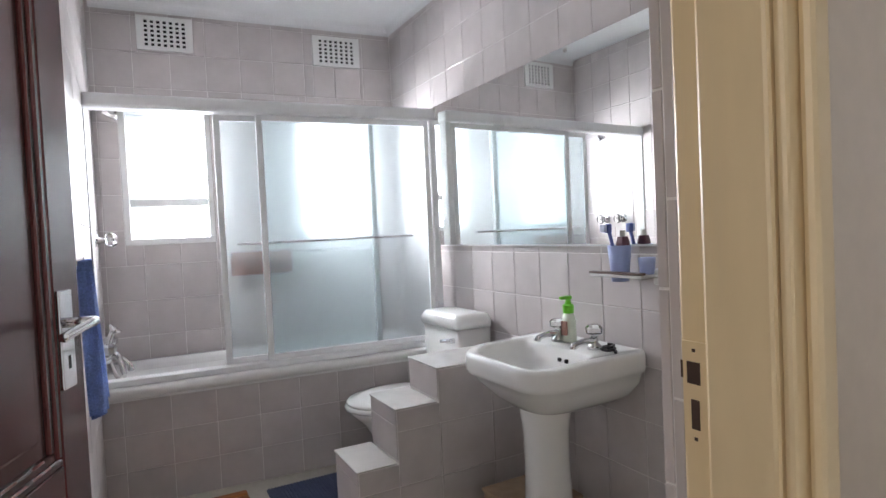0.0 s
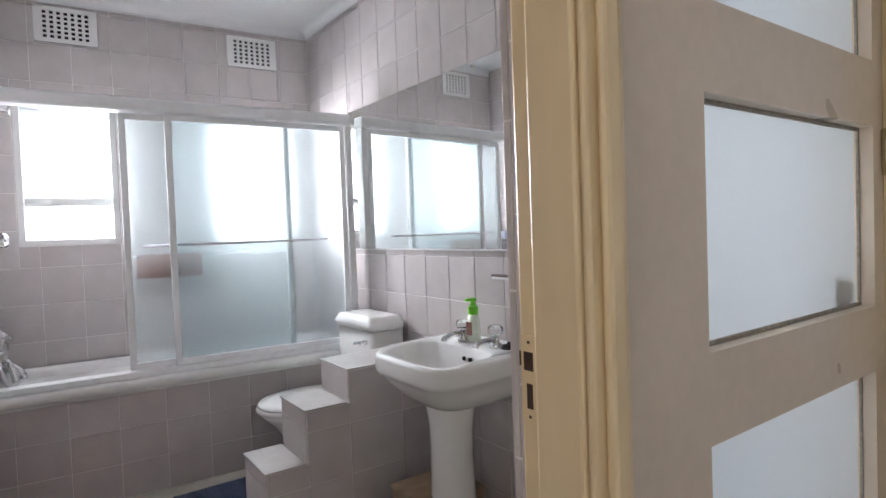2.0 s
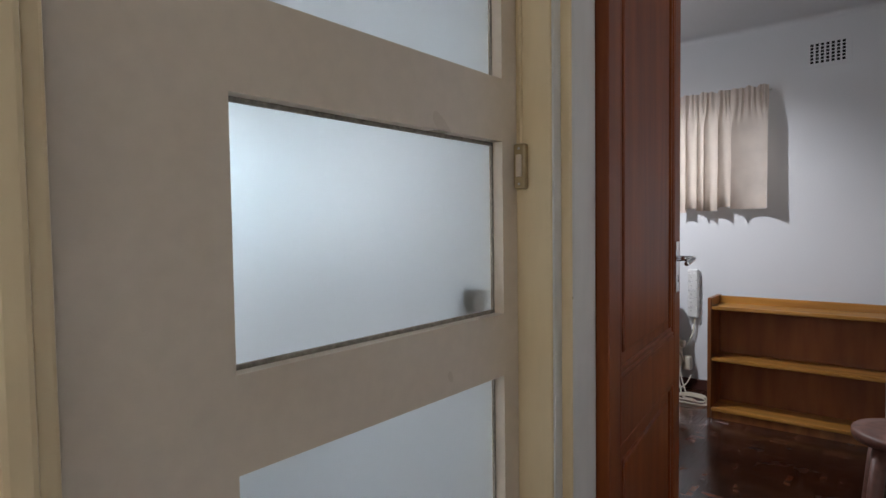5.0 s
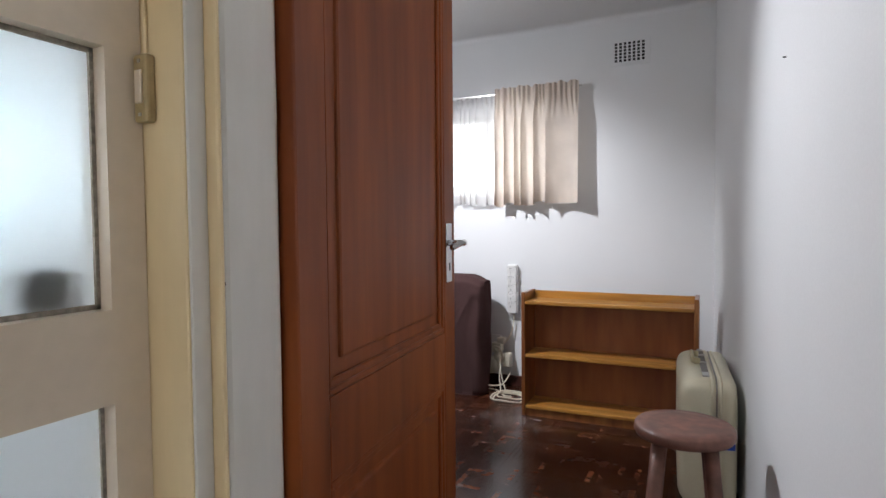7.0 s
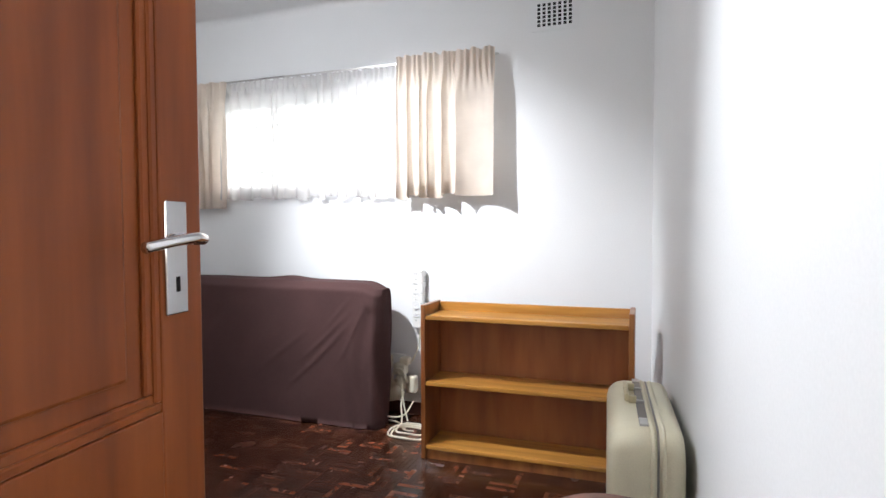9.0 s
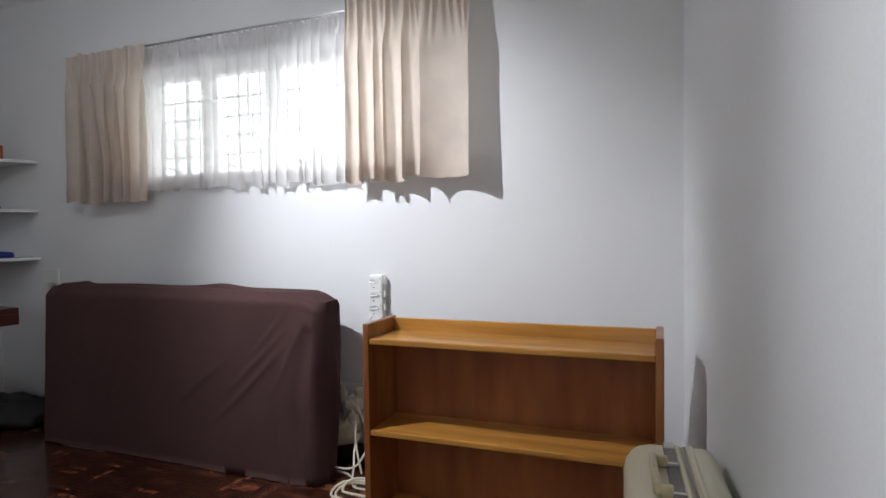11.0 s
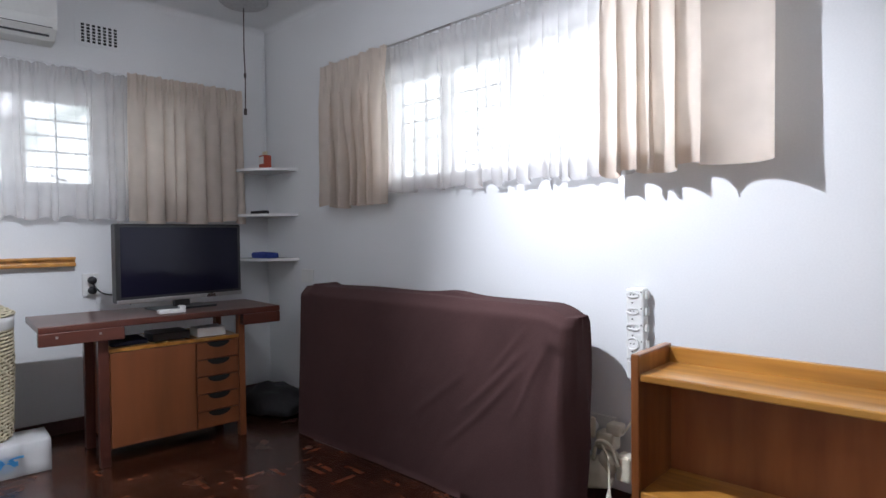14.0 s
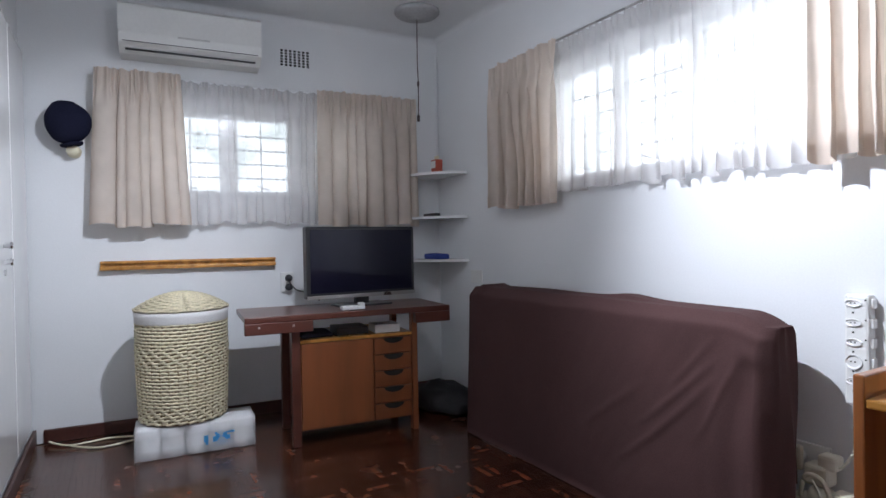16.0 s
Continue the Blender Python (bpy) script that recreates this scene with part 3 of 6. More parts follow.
def slider(u0, u1, d, handle, off):
    bm = bmesh.new()
    ring = [[(u0 + e, d + o, RZ + 0.032 + e), (u1 - e, d + o, RZ + 0.032 + e), (u1 - e, d + o, 1.712 - e), (u0 + e, d + o, 1.712 - e)] for e, o in ((0, -0.01), (0, 0.01), (0.026, 0.01), (0.026, -0.01), (0, -0.01))]
    loft(bm, ring, False)
    bmesh.ops.remove_doubles(bm, verts=bm.verts, dist=0.0001)
    s = part("sliding_panel", bm, M_alu, screen, m=MB)
    g = boxes("pane", M_frost, s, ((u0 + 0.026, d - 0.003, RZ + 0.06), (u1 - 0.026, d + 0.003, 1.69)), m=MB)
    g.visible_shadow = False
    bm = bmesh.new()
    a, b = handle
    z = 1.135
    tube(bm, [(a, d + off, z), (b, d + off, z)], 0.006, 8)
    for u in (a + 0.01, b - 0.01):
        tube(bm, [(u, d + 0.004, z), (u, d + off, z)], 0.005, 8)
    part("towel_bar", bm, M_chrome, s, "chrome towel bar", m=MB, soft=True)
slider(0.04, 0.88, D0 + 0.018, (0.165, 0.80), 0.045)
slider(0.325, 1.058, D0 - 0.014, (0.40, 0.985), 0.014)

# stepped low wall
low = thing("stepped_wall", (-1.75, -3.4, BF), "low stepped tiled partition with pale tile caps", "partition")
SX0, SX1 = -1.88, -1.63
steps = [(-3.49, 0.64), (-3.665, 0.516), (-3.82, 0.323)]
bm = bmesh.new()
y1 = BY - 0.001
for y0, z in steps:
    box(bm, (SX0, y0, BF), (SX1, y1, z - 0.008))
    y1 = y0
part("core", bm, M_grout, low)
y1 = BY - 0.014
for y0, z in steps:
    boxes("cap_tile", mat("pale_cap_tile", (0.62, 0.60, 0.58), 0.12, grain=10, var=0.05, svar=0.08) if z == 0.64 else bpy.data.materials["pale_cap_tile"], low, ((SX0 - 0.006, y0 - 0.008, z - 0.008), (SX1 + 0.006, y1, z)), bevel=0.004)
    y1 = y0 - 0.008


def toilet():
    t = thing("toilet", (-2.1, -3.3, BF), "white ceramic toilet with a lidded cistern", "toilet")
    bm = bmesh.new()
    x0, x1 = -2.30, -1.915
    loft(bm, [rrect(x0 + 0.05, x1 - 0.05, BY - 0.17, BY - 0.014, 0.03, 0.40), rrect(x0 + 0.02, x1 - 0.02, BY - 0.19, BY - 0.014, 0.03, 0.5), rrect(x0 + 0.01, x1 - 0.01, BY - 0.195, BY - 0.014, 0.03, 0.705)])
    part("cistern", bm, M_white, t, soft=True)
    bm = bmesh.new()
    loft(bm, [rrect(x0, x1, BY - 0.205, BY - 0.014, 0.03, 0.707), rrect(x0, x1, BY - 0.205, BY - 0.014, 0.03, 0.735), rrect(x0 + 0.02, x1 - 0.02, BY - 0.19, BY - 0.02, 0.03, 0.765), rrect(x0 + 0.05, x1 - 0.05, BY - 0.17, BY - 0.04, 0.03, 0.77)])
    part("cistern_lid", bm, M_white, t, soft=True)
    bm = bmesh.new()
    tube(bm, [(x1 - 0.06, BY - 0.19, 0.655), (x1 - 0.06, BY - 0.225, 0.655)], 0.012, 10)
    tube(bm, smooth([(x1 - 0.06, BY - 0.22, 0.655), (x1 - 0.09, BY - 0.225, 0.655), (x1 - 0.13, BY - 0.222, 0.645)], 4), 0.008, 8)
    part("flush_lever", bm, M_chrome, t, "chrome flush lever", soft=True)
    m = Matrix.Translation((-2.1, -3.45, 0.008)) @ Matrix.Diagonal((0.95, 0.95, 0.86, 1))
    bm = bmesh.new()
    lathe(bm, [(0.105, BF), (0.105, 0.08), (0.085, 0.18), (0.095, 0.27), (0.125, 0.35), (0.160, 0.40), (0.178, 0.43), (0.174, 0.44)], m, 28, 1.0, 1.35)
    part("bowl", bm, M_white, t, soft=True)
    bm = bmesh.new()
    lathe(bm, [(0.19, 0.442), (0.197, 0.45), (0.197, 0.462), (0.19, 0.468)], m, 28, 1.0, 1.33)
    part("seat", bm, M_white, t, soft=True)
    bm = bmesh.new()
    lathe(bm, [(0.19, 0.469), (0.195, 0.475), (0.19, 0.487), (0.15, 0.494), (0.05, 0.497)], m, 28, 1.0, 1.31)
    part("lid", bm, M_white, t, soft=True)
    return t


toilet()


def basin():
    t = thing("washbasin", (-1.28, -3.3, BF), "white ceramic pedestal washbasin with chrome taps", "washbasin")
    x0, x1, y0, y1, z = -1.535, -1.03, -3.475, BY - 0.014, 0.738
    cx = (x0 + x1) / 2
    bm = bmesh.new()
    def dring(x0, x1, y0, y1, rf, rb, zz, lip=0.016, n=8):
        # square at the wall, well rounded in front; the front lip lies a little lower than the tap ledge
        pts = []
        for px, py, r, a0 in ((x1 - rb, y1 - rb, rb, 0), (x0 + rb, y1 - rb, rb, 90), (x0 + rf, y0 + rf, rf, 180), (x1 - rf, y0 + rf, rf, 270)):
            for k in range(n + 1):
                a = radians(a0 + 90 * k / n)
                pts.append((px + r * math.cos(a), py + r * math.sin(a), zz))
        return [(x, y, q - lip * max(0, (y1 - 0.13 - y) / (y1 - 0.13 - y0))) for x, y, q in pts]
    def rr(i, zz):
        return dring(x0 + i, x1 - i, y0 + i, y1, 0.125 - i, 0.012, zz)
    def bowl(i, zz, r=0.1):
        return dring(x0 + 0.042 + i, x1 - 0.042 - i, y0 + 0.036 + i, y1 - 0.155 - i * 0.4, r, min(0.07, r), zz)
    loft(bm, [dring(cx - 0.105, cx + 0.085, -3.335, y1 - 0.03, 0.08, 0.01, 0.532, 0), dring(cx - 0.135, cx + 0.12, -3.362, y1 - 0.015, 0.10, 0.01, 0.545, 0), dring(cx - 0.185, cx + 0.18, -3.405, y1 - 0.008, 0.12, 0.01, 0.580, 0),
              dring(cx - 0.224, cx + 0.224, -3.442, y1 - 0.003, 0.12, 0.01, 0.628, 0.004), rr(0.016, 0.664), rr(0.004, 0.671), rr(0.0, 0.683), rr(0.0, 0.724), rr(0.004, 0.734), rr(0.012, z),
              rr(0.028, z - 0.001), bowl(-0.005, z - 0.004), bowl(0.006, z - 0.014), bowl(0.03, z - 0.06, 0.10), bowl(0.07, z - 0.105, 0.09), bowl(0.12, z - 0.125, 0.05)])
    part("bowl", bm, M_white, t, soft=True)
    bm = bmesh.new()
    lathe(bm, [(0.10, BF), (0.098, 0.09), (0.084, 0.2), (0.079, 0.36), (0.082, 0.46), (0.092, 0.525), (0.092, 0.535)], Matrix.Translation((cx - 0.018, -3.25, 0)), 32, 1.0, 0.95)
    part("pedestal", bm, M_white, t, soft=True)
    for x in (-1.34, -1.155):
        bm = bmesh.new()
        lathe(bm, [(0.024, z), (0.022, z + 0.012), (0.013, z + 0.02), (0.013, z + 0.045)], Matrix.Translation((x, y1 - 0.105, 0)), 14)
        tube(bm, smooth([(x, y1 - 0.105, z + 0.028), (x, y1 - 0.15, z + 0.03), (x, y1 - 0.19, z + 0.022), (x, y1 - 0.197, z + 0.01)], 5), 0.011, 8)
        tap = part("tap", bm, M_chrome, t, "chrome tap", soft=True)
        bm = bmesh.new()
        lathe(bm, [(0.014, z + 0.045), (0.026, z + 0.052), (0.028, z + 0.07), (0.018, z + 0.08)], Matrix.Translation((x, y1 - 0.105, 0)), 8)
        part("knob", bm, M_clear, tap, "clear faceted tap knob")
    for x in (-1.26, -1.225):
        boxes("overflow", M_hole, t, ((x - 0.007, y1 - 0.172, z - 0.052), (x + 0.007, y1 - 0.162, z - 0.038)), bevel=0.003)
    return t


basin()

mirror = thing("mirror", (-1.5, BY - 0.015, 1.07), "large frameless wall mirror over the washbasin", "mirror")
boxes("glass", M_mirror, mirror, ((-2.42, BY - 0.016, 1.078), (-0.30, BY - 0.011, 1.80)))
for x, z in ((-2.40, 1.785), (-1.36, 1.785), (-0.42, 1.785), (-2.40, 1.09), (-0.42, 1.09)):
    bm = bmesh.new()
    lathe(bm, [(0.008, 0), (0.008, 0.003), (0.004, 0.006)], pose(x, BY - 0.016, z, 90, 0, 0), 12)
    part("fixing_screw", bm, M_steel, mirror, "round steel fixing screw")
boxes("edge", M_alu, mirror, ((-2.42, BY - 0.018, 1.072), (-0.30, BY - 0.010, 1.0775)))


# ---- bedroom things ----
def bookshelf():
    t = thing("bookshelf", (0.1, -0.45, 0), "low open varnished pine bookshelf, empty, with two shelves", "bookshelf")
    m = Matrix.Translation((-0.362, -0.585, 0)) @ Matrix.Rotation(radians(0.6), 4, "Z")
    W, Dp, Hh, th = 0.93, 0.22, 0.70, 0.022
    for x in (0, W - th):
        boxes("side", M_ply, t, ((x, 0, 0), (x + th, Dp, Hh + 0.012)), bevel=0.004, m=m)
    boxes("back", M_back, t, ((th, Dp - 0.008, 0.03), (W - th, Dp, Hh - 0.05)), m=m)
    boxes("back_lip", M_pine, t, ((th, Dp - 0.02, Hh - 0.05), (W - th, Dp, Hh + 0.005)), bevel=0.003, m=m)
    for z in (0.045, 0.34, 0.643):
        boxes("shelf", M_pine, t, ((th, 0.004, z), (W - th, Dp - (0.02 if z > 0.6 else 0.008), z + 0.02)), bevel=0.004, m=m)
    boxes("plinth", M_ply, t, ((th, 0.014, 0), (W - th, 0.03, 0.045)), m=m)
    return t


bookshelf()


def draped_bed():
    """A folded bed stood on edge under a brown cloth that falls in folds."""
    t = thing("folding_bed", (-1.53, -0.2, 0), "folded bed against the wall under a brown cloth cover", "bed")
    bm = bmesh.new()
    x0, x1, yb, yf, h = -2.305, -0.742, -0.12, -0.31, 0.775
    n, k = 320, 110
    grid = []
    for i in range(n + 1):
        s = i / n
        row = []
        for j in range(k + 1):
            v = j / k
            # across: back foot, up, over the top, down the front
            L = [(yb, 0.25), (yb, h - 0.03), (yb - 0.02, h), (yf + 0.04, h), (yf, h - 0.04), (yf - 0.025, 0.012)]
            w = [0, 0.22, 0.26, 0.40, 0.45, 1.0]
            a = max(q for q in range(5) if v >= w[q])
            f = (v - w[a]) / (w[a + 1] - w[a])
            y = L[a][0] + (L[a + 1][0] - L[a][0]) * f
            z = L[a][1] + (L[a + 1][1] - L[a][1]) * f
            x = x0 + (x1 - x0) * s
            down = max(0, (h - z) / h)
            X = s * 1.56
            if v > 0.42:
                y -= 0.004 * down * math.sin(s * 9 + 1) + 0.012 * down * max(0, noise.noise((s * 3, z * 1.5, 1)))
                y += 0.0012 * noise.noise((s * 34 - z * 14, z * 8, 2)) + 0.006 * noise.noise((s * 8 - z * 4, z * 2, 4)) * (0.3 + s)
                # slanting pulls that run down from the upper corner
                for o, lean, wd, am, za, zb in ((1.41, 1.15, 0.014, 0.011, 0.33, 0.64), (1.34, 1.0, 0.012, 0.008, 0.50, 0.70), (1.47, 1.05, 0.016, 0.012, 0.18, 0.58),
                                                (1.26, 1.2, 0.022, 0.007, 0.25, 0.52), (1.50, 0.6, 0.012, 0.010, 0.35, 0.66), (0.62, 0.9, 0.03, 0.004, 0.2, 0.6)):
                    d = X - o - lean * (z - 0.6) + 0.012 * math.sin(z * 11 + o * 9)
                    mid, half = (za + zb) / 2, (zb - za) / 2
                    y -= 0.7 * am * math.exp(-(d / wd) ** 2) * max(0, 1 - ((z - mid) / half) ** 2)
                # hanging folds by the end, and the cloth bunched at the corner
                y -= 0.009 * max(0, s - 0.86) / 0.14 * math.sin(s * 88 + 2.5 * math.sin(z * 5)) * min(1, 2.5 * down)
                y -= 0.012 * math.exp(-((X - 1.535) / 0.03) ** 2 - ((z - 0.665) / 0.035) ** 2) + 0.006 * math.exp(-((X - 1.50) / 0.02) ** 2 - ((z - 0.60) / 0.06) ** 2)
            elif 0.2 < v < 0.34:
                z += 0.014 * math.exp(-((s - 0.62) / 0.07) ** 2)
            z += 0.016 * math.exp(-((s - 0.045) / 0.025) ** 2) * max(0, 1 - 6 * down)
            z += 0.005 * noise.noise((s * 5, v * 4, 7)) * (1 - down) - 0.012 * max(0, s - 0.55) * (1 - down) - 0.012 * (1 - down) * math.exp(-((s - 0.02) / 0.03) ** 2)
            z -= 0.035 * max(0, (s - 0.93) / 0.07) ** 2 * max(0, 1 - 4 * down)
            if v > 0.985:
                z = 0.003
            row.append(bm.verts.new((x, y, max(0.003, z))))
        grid.append(row)
    for a, b in zip(grid, grid[1:]):
        for j in range(k):
            bm.faces.new((a[j], a[j + 1], b[j + 1], b[j]))
    # gathered ends
    for row, s, out in ((grid[0], 0, -1), (grid[-1], 1, 1)):
        last = row
        for q in range(1, 7):
            nr = []
            for j, v in enumerate(row):
                c = Vector((v.co.x, (yb + yf) / 2, v.co.z))
                f = q / 6
                p = v.co.lerp(c, f)
                p.x += out * (0.026 * math.sin(f * 1.57) * (1 + 0.45 * math.sin(v.co.z * 9 + q * 0.8) + 0.4 * math.sin(q * 2.3 + 1)) * (0.75 + 0.6 * (h - v.co.z)) + 0.012)
                nr.append(bm.verts.new(p))
            for j in range(k):
                bm.faces.new((last[j], last[j + 1], nr[j + 1], nr[j]))
            last = nr
    part("cover", bm, M_bed, t, "brown cotton cover", soft=True)
    boxes("bed_frame", M_dark, t, ((x0 + 0.3, yf + 0.05, 0.0), (x1 - 0.3, yb - 0.03, h - 0.12)), bevel=0.02)
    return t


draped_bed()


def curtain(name, m, w, z0, z1, folds, label, material=M_curtain, amp=0.034, seed=1, flare=0.0, widths=(), tape=0.075):
    """Cloth on a gathering tape, hanging in folds of uneven width: x along the rail, y into the room."""
    t = thing(name, m @ Vector((w / 2, 0, z0)), label, "curtain")
    rnd = random.Random(seed)
    wd = list(widths) or [rnd.uniform(0.5, 1.6) for _ in range(folds)]
    tot = sum(wd)
    edges = [sum(wd[:i]) / tot for i in range(len(wd) + 1)]
    dep = [amp * rnd.uniform(0.7, 1.25) * min(1.2, 0.45 + 0.6 * a * len(wd) / tot) for a in wd]
    hang = [rnd.uniform(-0.018, 0.016) for _ in wd]
    lean = [rnd.uniform(-1, 1) for _ in wd]
    n, k = max(150, int(w / 0.0034)), 30
    tv = tape / (z1 - z0)
    bm = bmesh.new()
    rows = []
    for j in range(k + 1):
        v = (j / k) ** 1.25
        body = min(1, max(0, (v - tv * 0.7) / (tv * 2.6)))
        body = body * body * (3 - 2 * body)
        row = []
        for i in range(n + 1):
            s = i / n
            q = min(0.9999, max(0, s + 0.016 * math.sin(v * 2.6 + 5 * s) * noise.noise((s * 5, v * 1.6, seed)) * (1 - abs(2 * s - 1))))
            a = max(e for e in range(len(wd)) if edges[e] <= q)
            f = (q - edges[a]) / (edges[a + 1] - edges[a])
            ridge = 0.5 * math.sin(math.pi * f) + 0.5 * math.sin(math.pi * f) ** 2
            D = dep[a] * (0.55 + 0.5 * v) * (1 + 0.35 * noise.noise((a * 3.1, v * 2.2, seed)))
            pinch = 0.0115 * math.sin(2 * math.pi * (s * w / 0.034 + 0.8 * noise.noise((s * 9, 0, seed)))) + 0.010 * noise.noise((s * w * 18, v * 3, seed + 2))
            y = body * D * (ridge - 0.35) + (1 - body) * (pinch + 0.35 * D * ridge) + 0.0035 * body * noise.noise((s * w * 22, v * 6, seed + 5))
            side = -0.30 * D * math.sin(2 * math.pi * f) + 0.010 * lean[a] * v * math.sin(math.pi * f)
            x = s * w + body * side + flare * v * (s - 0.5) * 2
            z = z1 + (z0 - z1) * v + (1 - min(1, v / tv)) * 0.015 * noise.noise((s * w * 26, 1, seed)) + hang[a] * v * v * math.sin(math.pi * f)
            row.append(bm.verts.new((x, y, z)))
        rows.append(row)
    for a, b in zip(rows, rows[1:]):
        for i in range(n):
            bm.faces.new((a[i], a[i + 1], b[i + 1], b[i]))
    hem = bmesh.new()
    low = [[hem.verts.new(v.co + Vector((0, -0.003, 0))) for v in row] for row in rows[-3:]]
    for a, b in zip(low, low[1:]):
        for i in range(n):
            hem.faces.new((a[i], a[i + 1], b[i + 1], b[i]))
    part("hem", hem, material, t, m=m, soft=True)
    part("cloth", bm, material, t, m=m, soft=True)
    return t


curtain("curtain", Matrix.Translation((-0.695, -0.10, 0)), 0.553, 1.235, 2.0, 8, "beige gathered curtain hanging beside a bright window", seed=3, widths=(1.0, 1.1, 0.7, 1.3, 1.2, 3.2), amp=0.062)
curtain("curtain", Matrix.Translation((-2.40, -0.10, 0)), 0.55, 1.19, 1.97, 6, "beige gathered curtain hanging beside a bright window", seed=8, amp=0.08, widths=(1.2, 1.0, 1.1, 0.8, 0.9, 1.3), flare=-0.015)
curtain("net_curtain", Matrix.Translation((-2.0, -0.045, 0)), 1.45, 1.245, 1.97, 24, "sheer white net curtain across the window", M_net, 0.036, seed=5, tape=0.03)


# point on the west wall: s along it from the corner, out into the room
def west(s, out, z=0.0):
    return MW @ Vector((s, out, z))


def on_west(s, out, z):
    """x runs back towards the corner, y into the room."""
    return MW @ Matrix.Translation((s, out, z))


curtain("curtain", on_west(1.60, 0.10, 0), 0.41, 1.125, 1.95, 8, "beige gathered curtain hanging beside the small window", seed=11, flare=0.04, amp=0.055, widths=(0.6, 0.9, 0.7, 0.6, 0.9, 0.5, 1.5))
curtain("curtain", on_west(0.20, 0.10, 0), 0.65, 1.12, 1.94, 8, "beige gathered curtain in front of the small window", seed=14, amp=0.05)
curtain("net_curtain", on_west(0.80, 0.05, 0), 0.9, 1.14, 1.93, 18, "sheer white net curtain across the small window", M_net, 0.02, seed=9, tape=0.03)


def bedroom_window(name, m, w, z0, z1, lights, label, mw=0.03, pier=0.03):
    """A steel casement in a wall hole: x along the wall, y into the room."""
    t = thing(name, m @ Vector((w / 2, -0.1, z0)), label, "window", kind="structure")
    fr = 0.035
    for a, b in (((0, -0.14, z0), (w, -0.08, z0 + fr)), ((0, -0.14, z1 - fr), (w, -0.08, z1)), ((0, -0.14, z0 + fr), (fr, -0.08, z1 - fr)), ((w - fr, -0.14, z0 + fr), (w, -0.08, z1 - fr))):
        boxes("window_frame", M_white, t, (a, b), bevel=0.004, m=m)
    boxes("window_sill", M_wall, t, ((0, -0.08, z0 - 0.002), (w, 0.006, z0 + 0.012)), m=m)
    step = w / lights
    for i in range(1, lights):
        boxes("mullion", M_white, t, ((i * step - (pier if i == 1 else mw), -0.14, z0 + fr), (i * step + mw, -0.08, z1 - fr)), bevel=0.004, m=m)
    for i in range(lights):
        a = i * step + (fr if i == 0 else mw)
        b = (i + 1) * step - (fr if i == lights - 1 else pier if i == 0 else mw)
        p = boxes("pane", M_clear, t, ((a, -0.115, z0 + fr), (b, -0.111, z1 - fr)), m=m)
        p.visible_shadow = False
        bars = bmesh.new()
        for q in range(1, 5):
            z = z0 + fr + (z1 - z0 - 2 * fr) * q / 5
            box(bars, (a, -0.165, z - 0.005), (b, -0.155, z + 0.005))
        box(bars, ((a + b) / 2 - 0.005, -0.17, z0 + fr), ((a + b) / 2 + 0.005, -0.16, z1 - fr))
        part("burglar_bars", bars, M_white, t, m=m)
        stay = bmesh.new()
        mid = (a + b) / 2
        tube(stay, [(mid - 0.035, -0.078, z0 + fr + 0.010), (mid - 0.005, -0.066, z0 + fr + 0.014), (mid + 0.040, -0.060, z0 + fr + 0.034)], 0.005, 6)
        part("window_stay", stay, M_dark, t, "dark casement stay", m=m)
    return t


bedroom_window("window_north", MN @ Matrix.Translation((1.33, 0, 0)), 1.60, 1.30, 1.86, 4, "white steel window with burglar bars")
bedroom_window("window_west", MW @ Matrix.Translation((0.55, 0, 0)), 1.19, 1.30, 1.80, 3, "white steel window with burglar bars", 0.052, 0.155)

# built-in cupboard
cup = thing("built_in_cupboard", (-2.5, -2.6, 0), "white painted built-in cupboard with chrome knobs", "cupboard")
boxes("carcass", M_wall, cup, ((-3.42, -2.995, 0), (-0.62, -2.345, H - 0.002)))
for x0 in (-3.33, -2.84, -2.35, -1.86, -1.37):
    d = boxes("cupboard_door", M_white, cup, ((x0, -2.345, 0.09), (x0 + 0.47, -2.322, 2.0)), bevel=0.004)

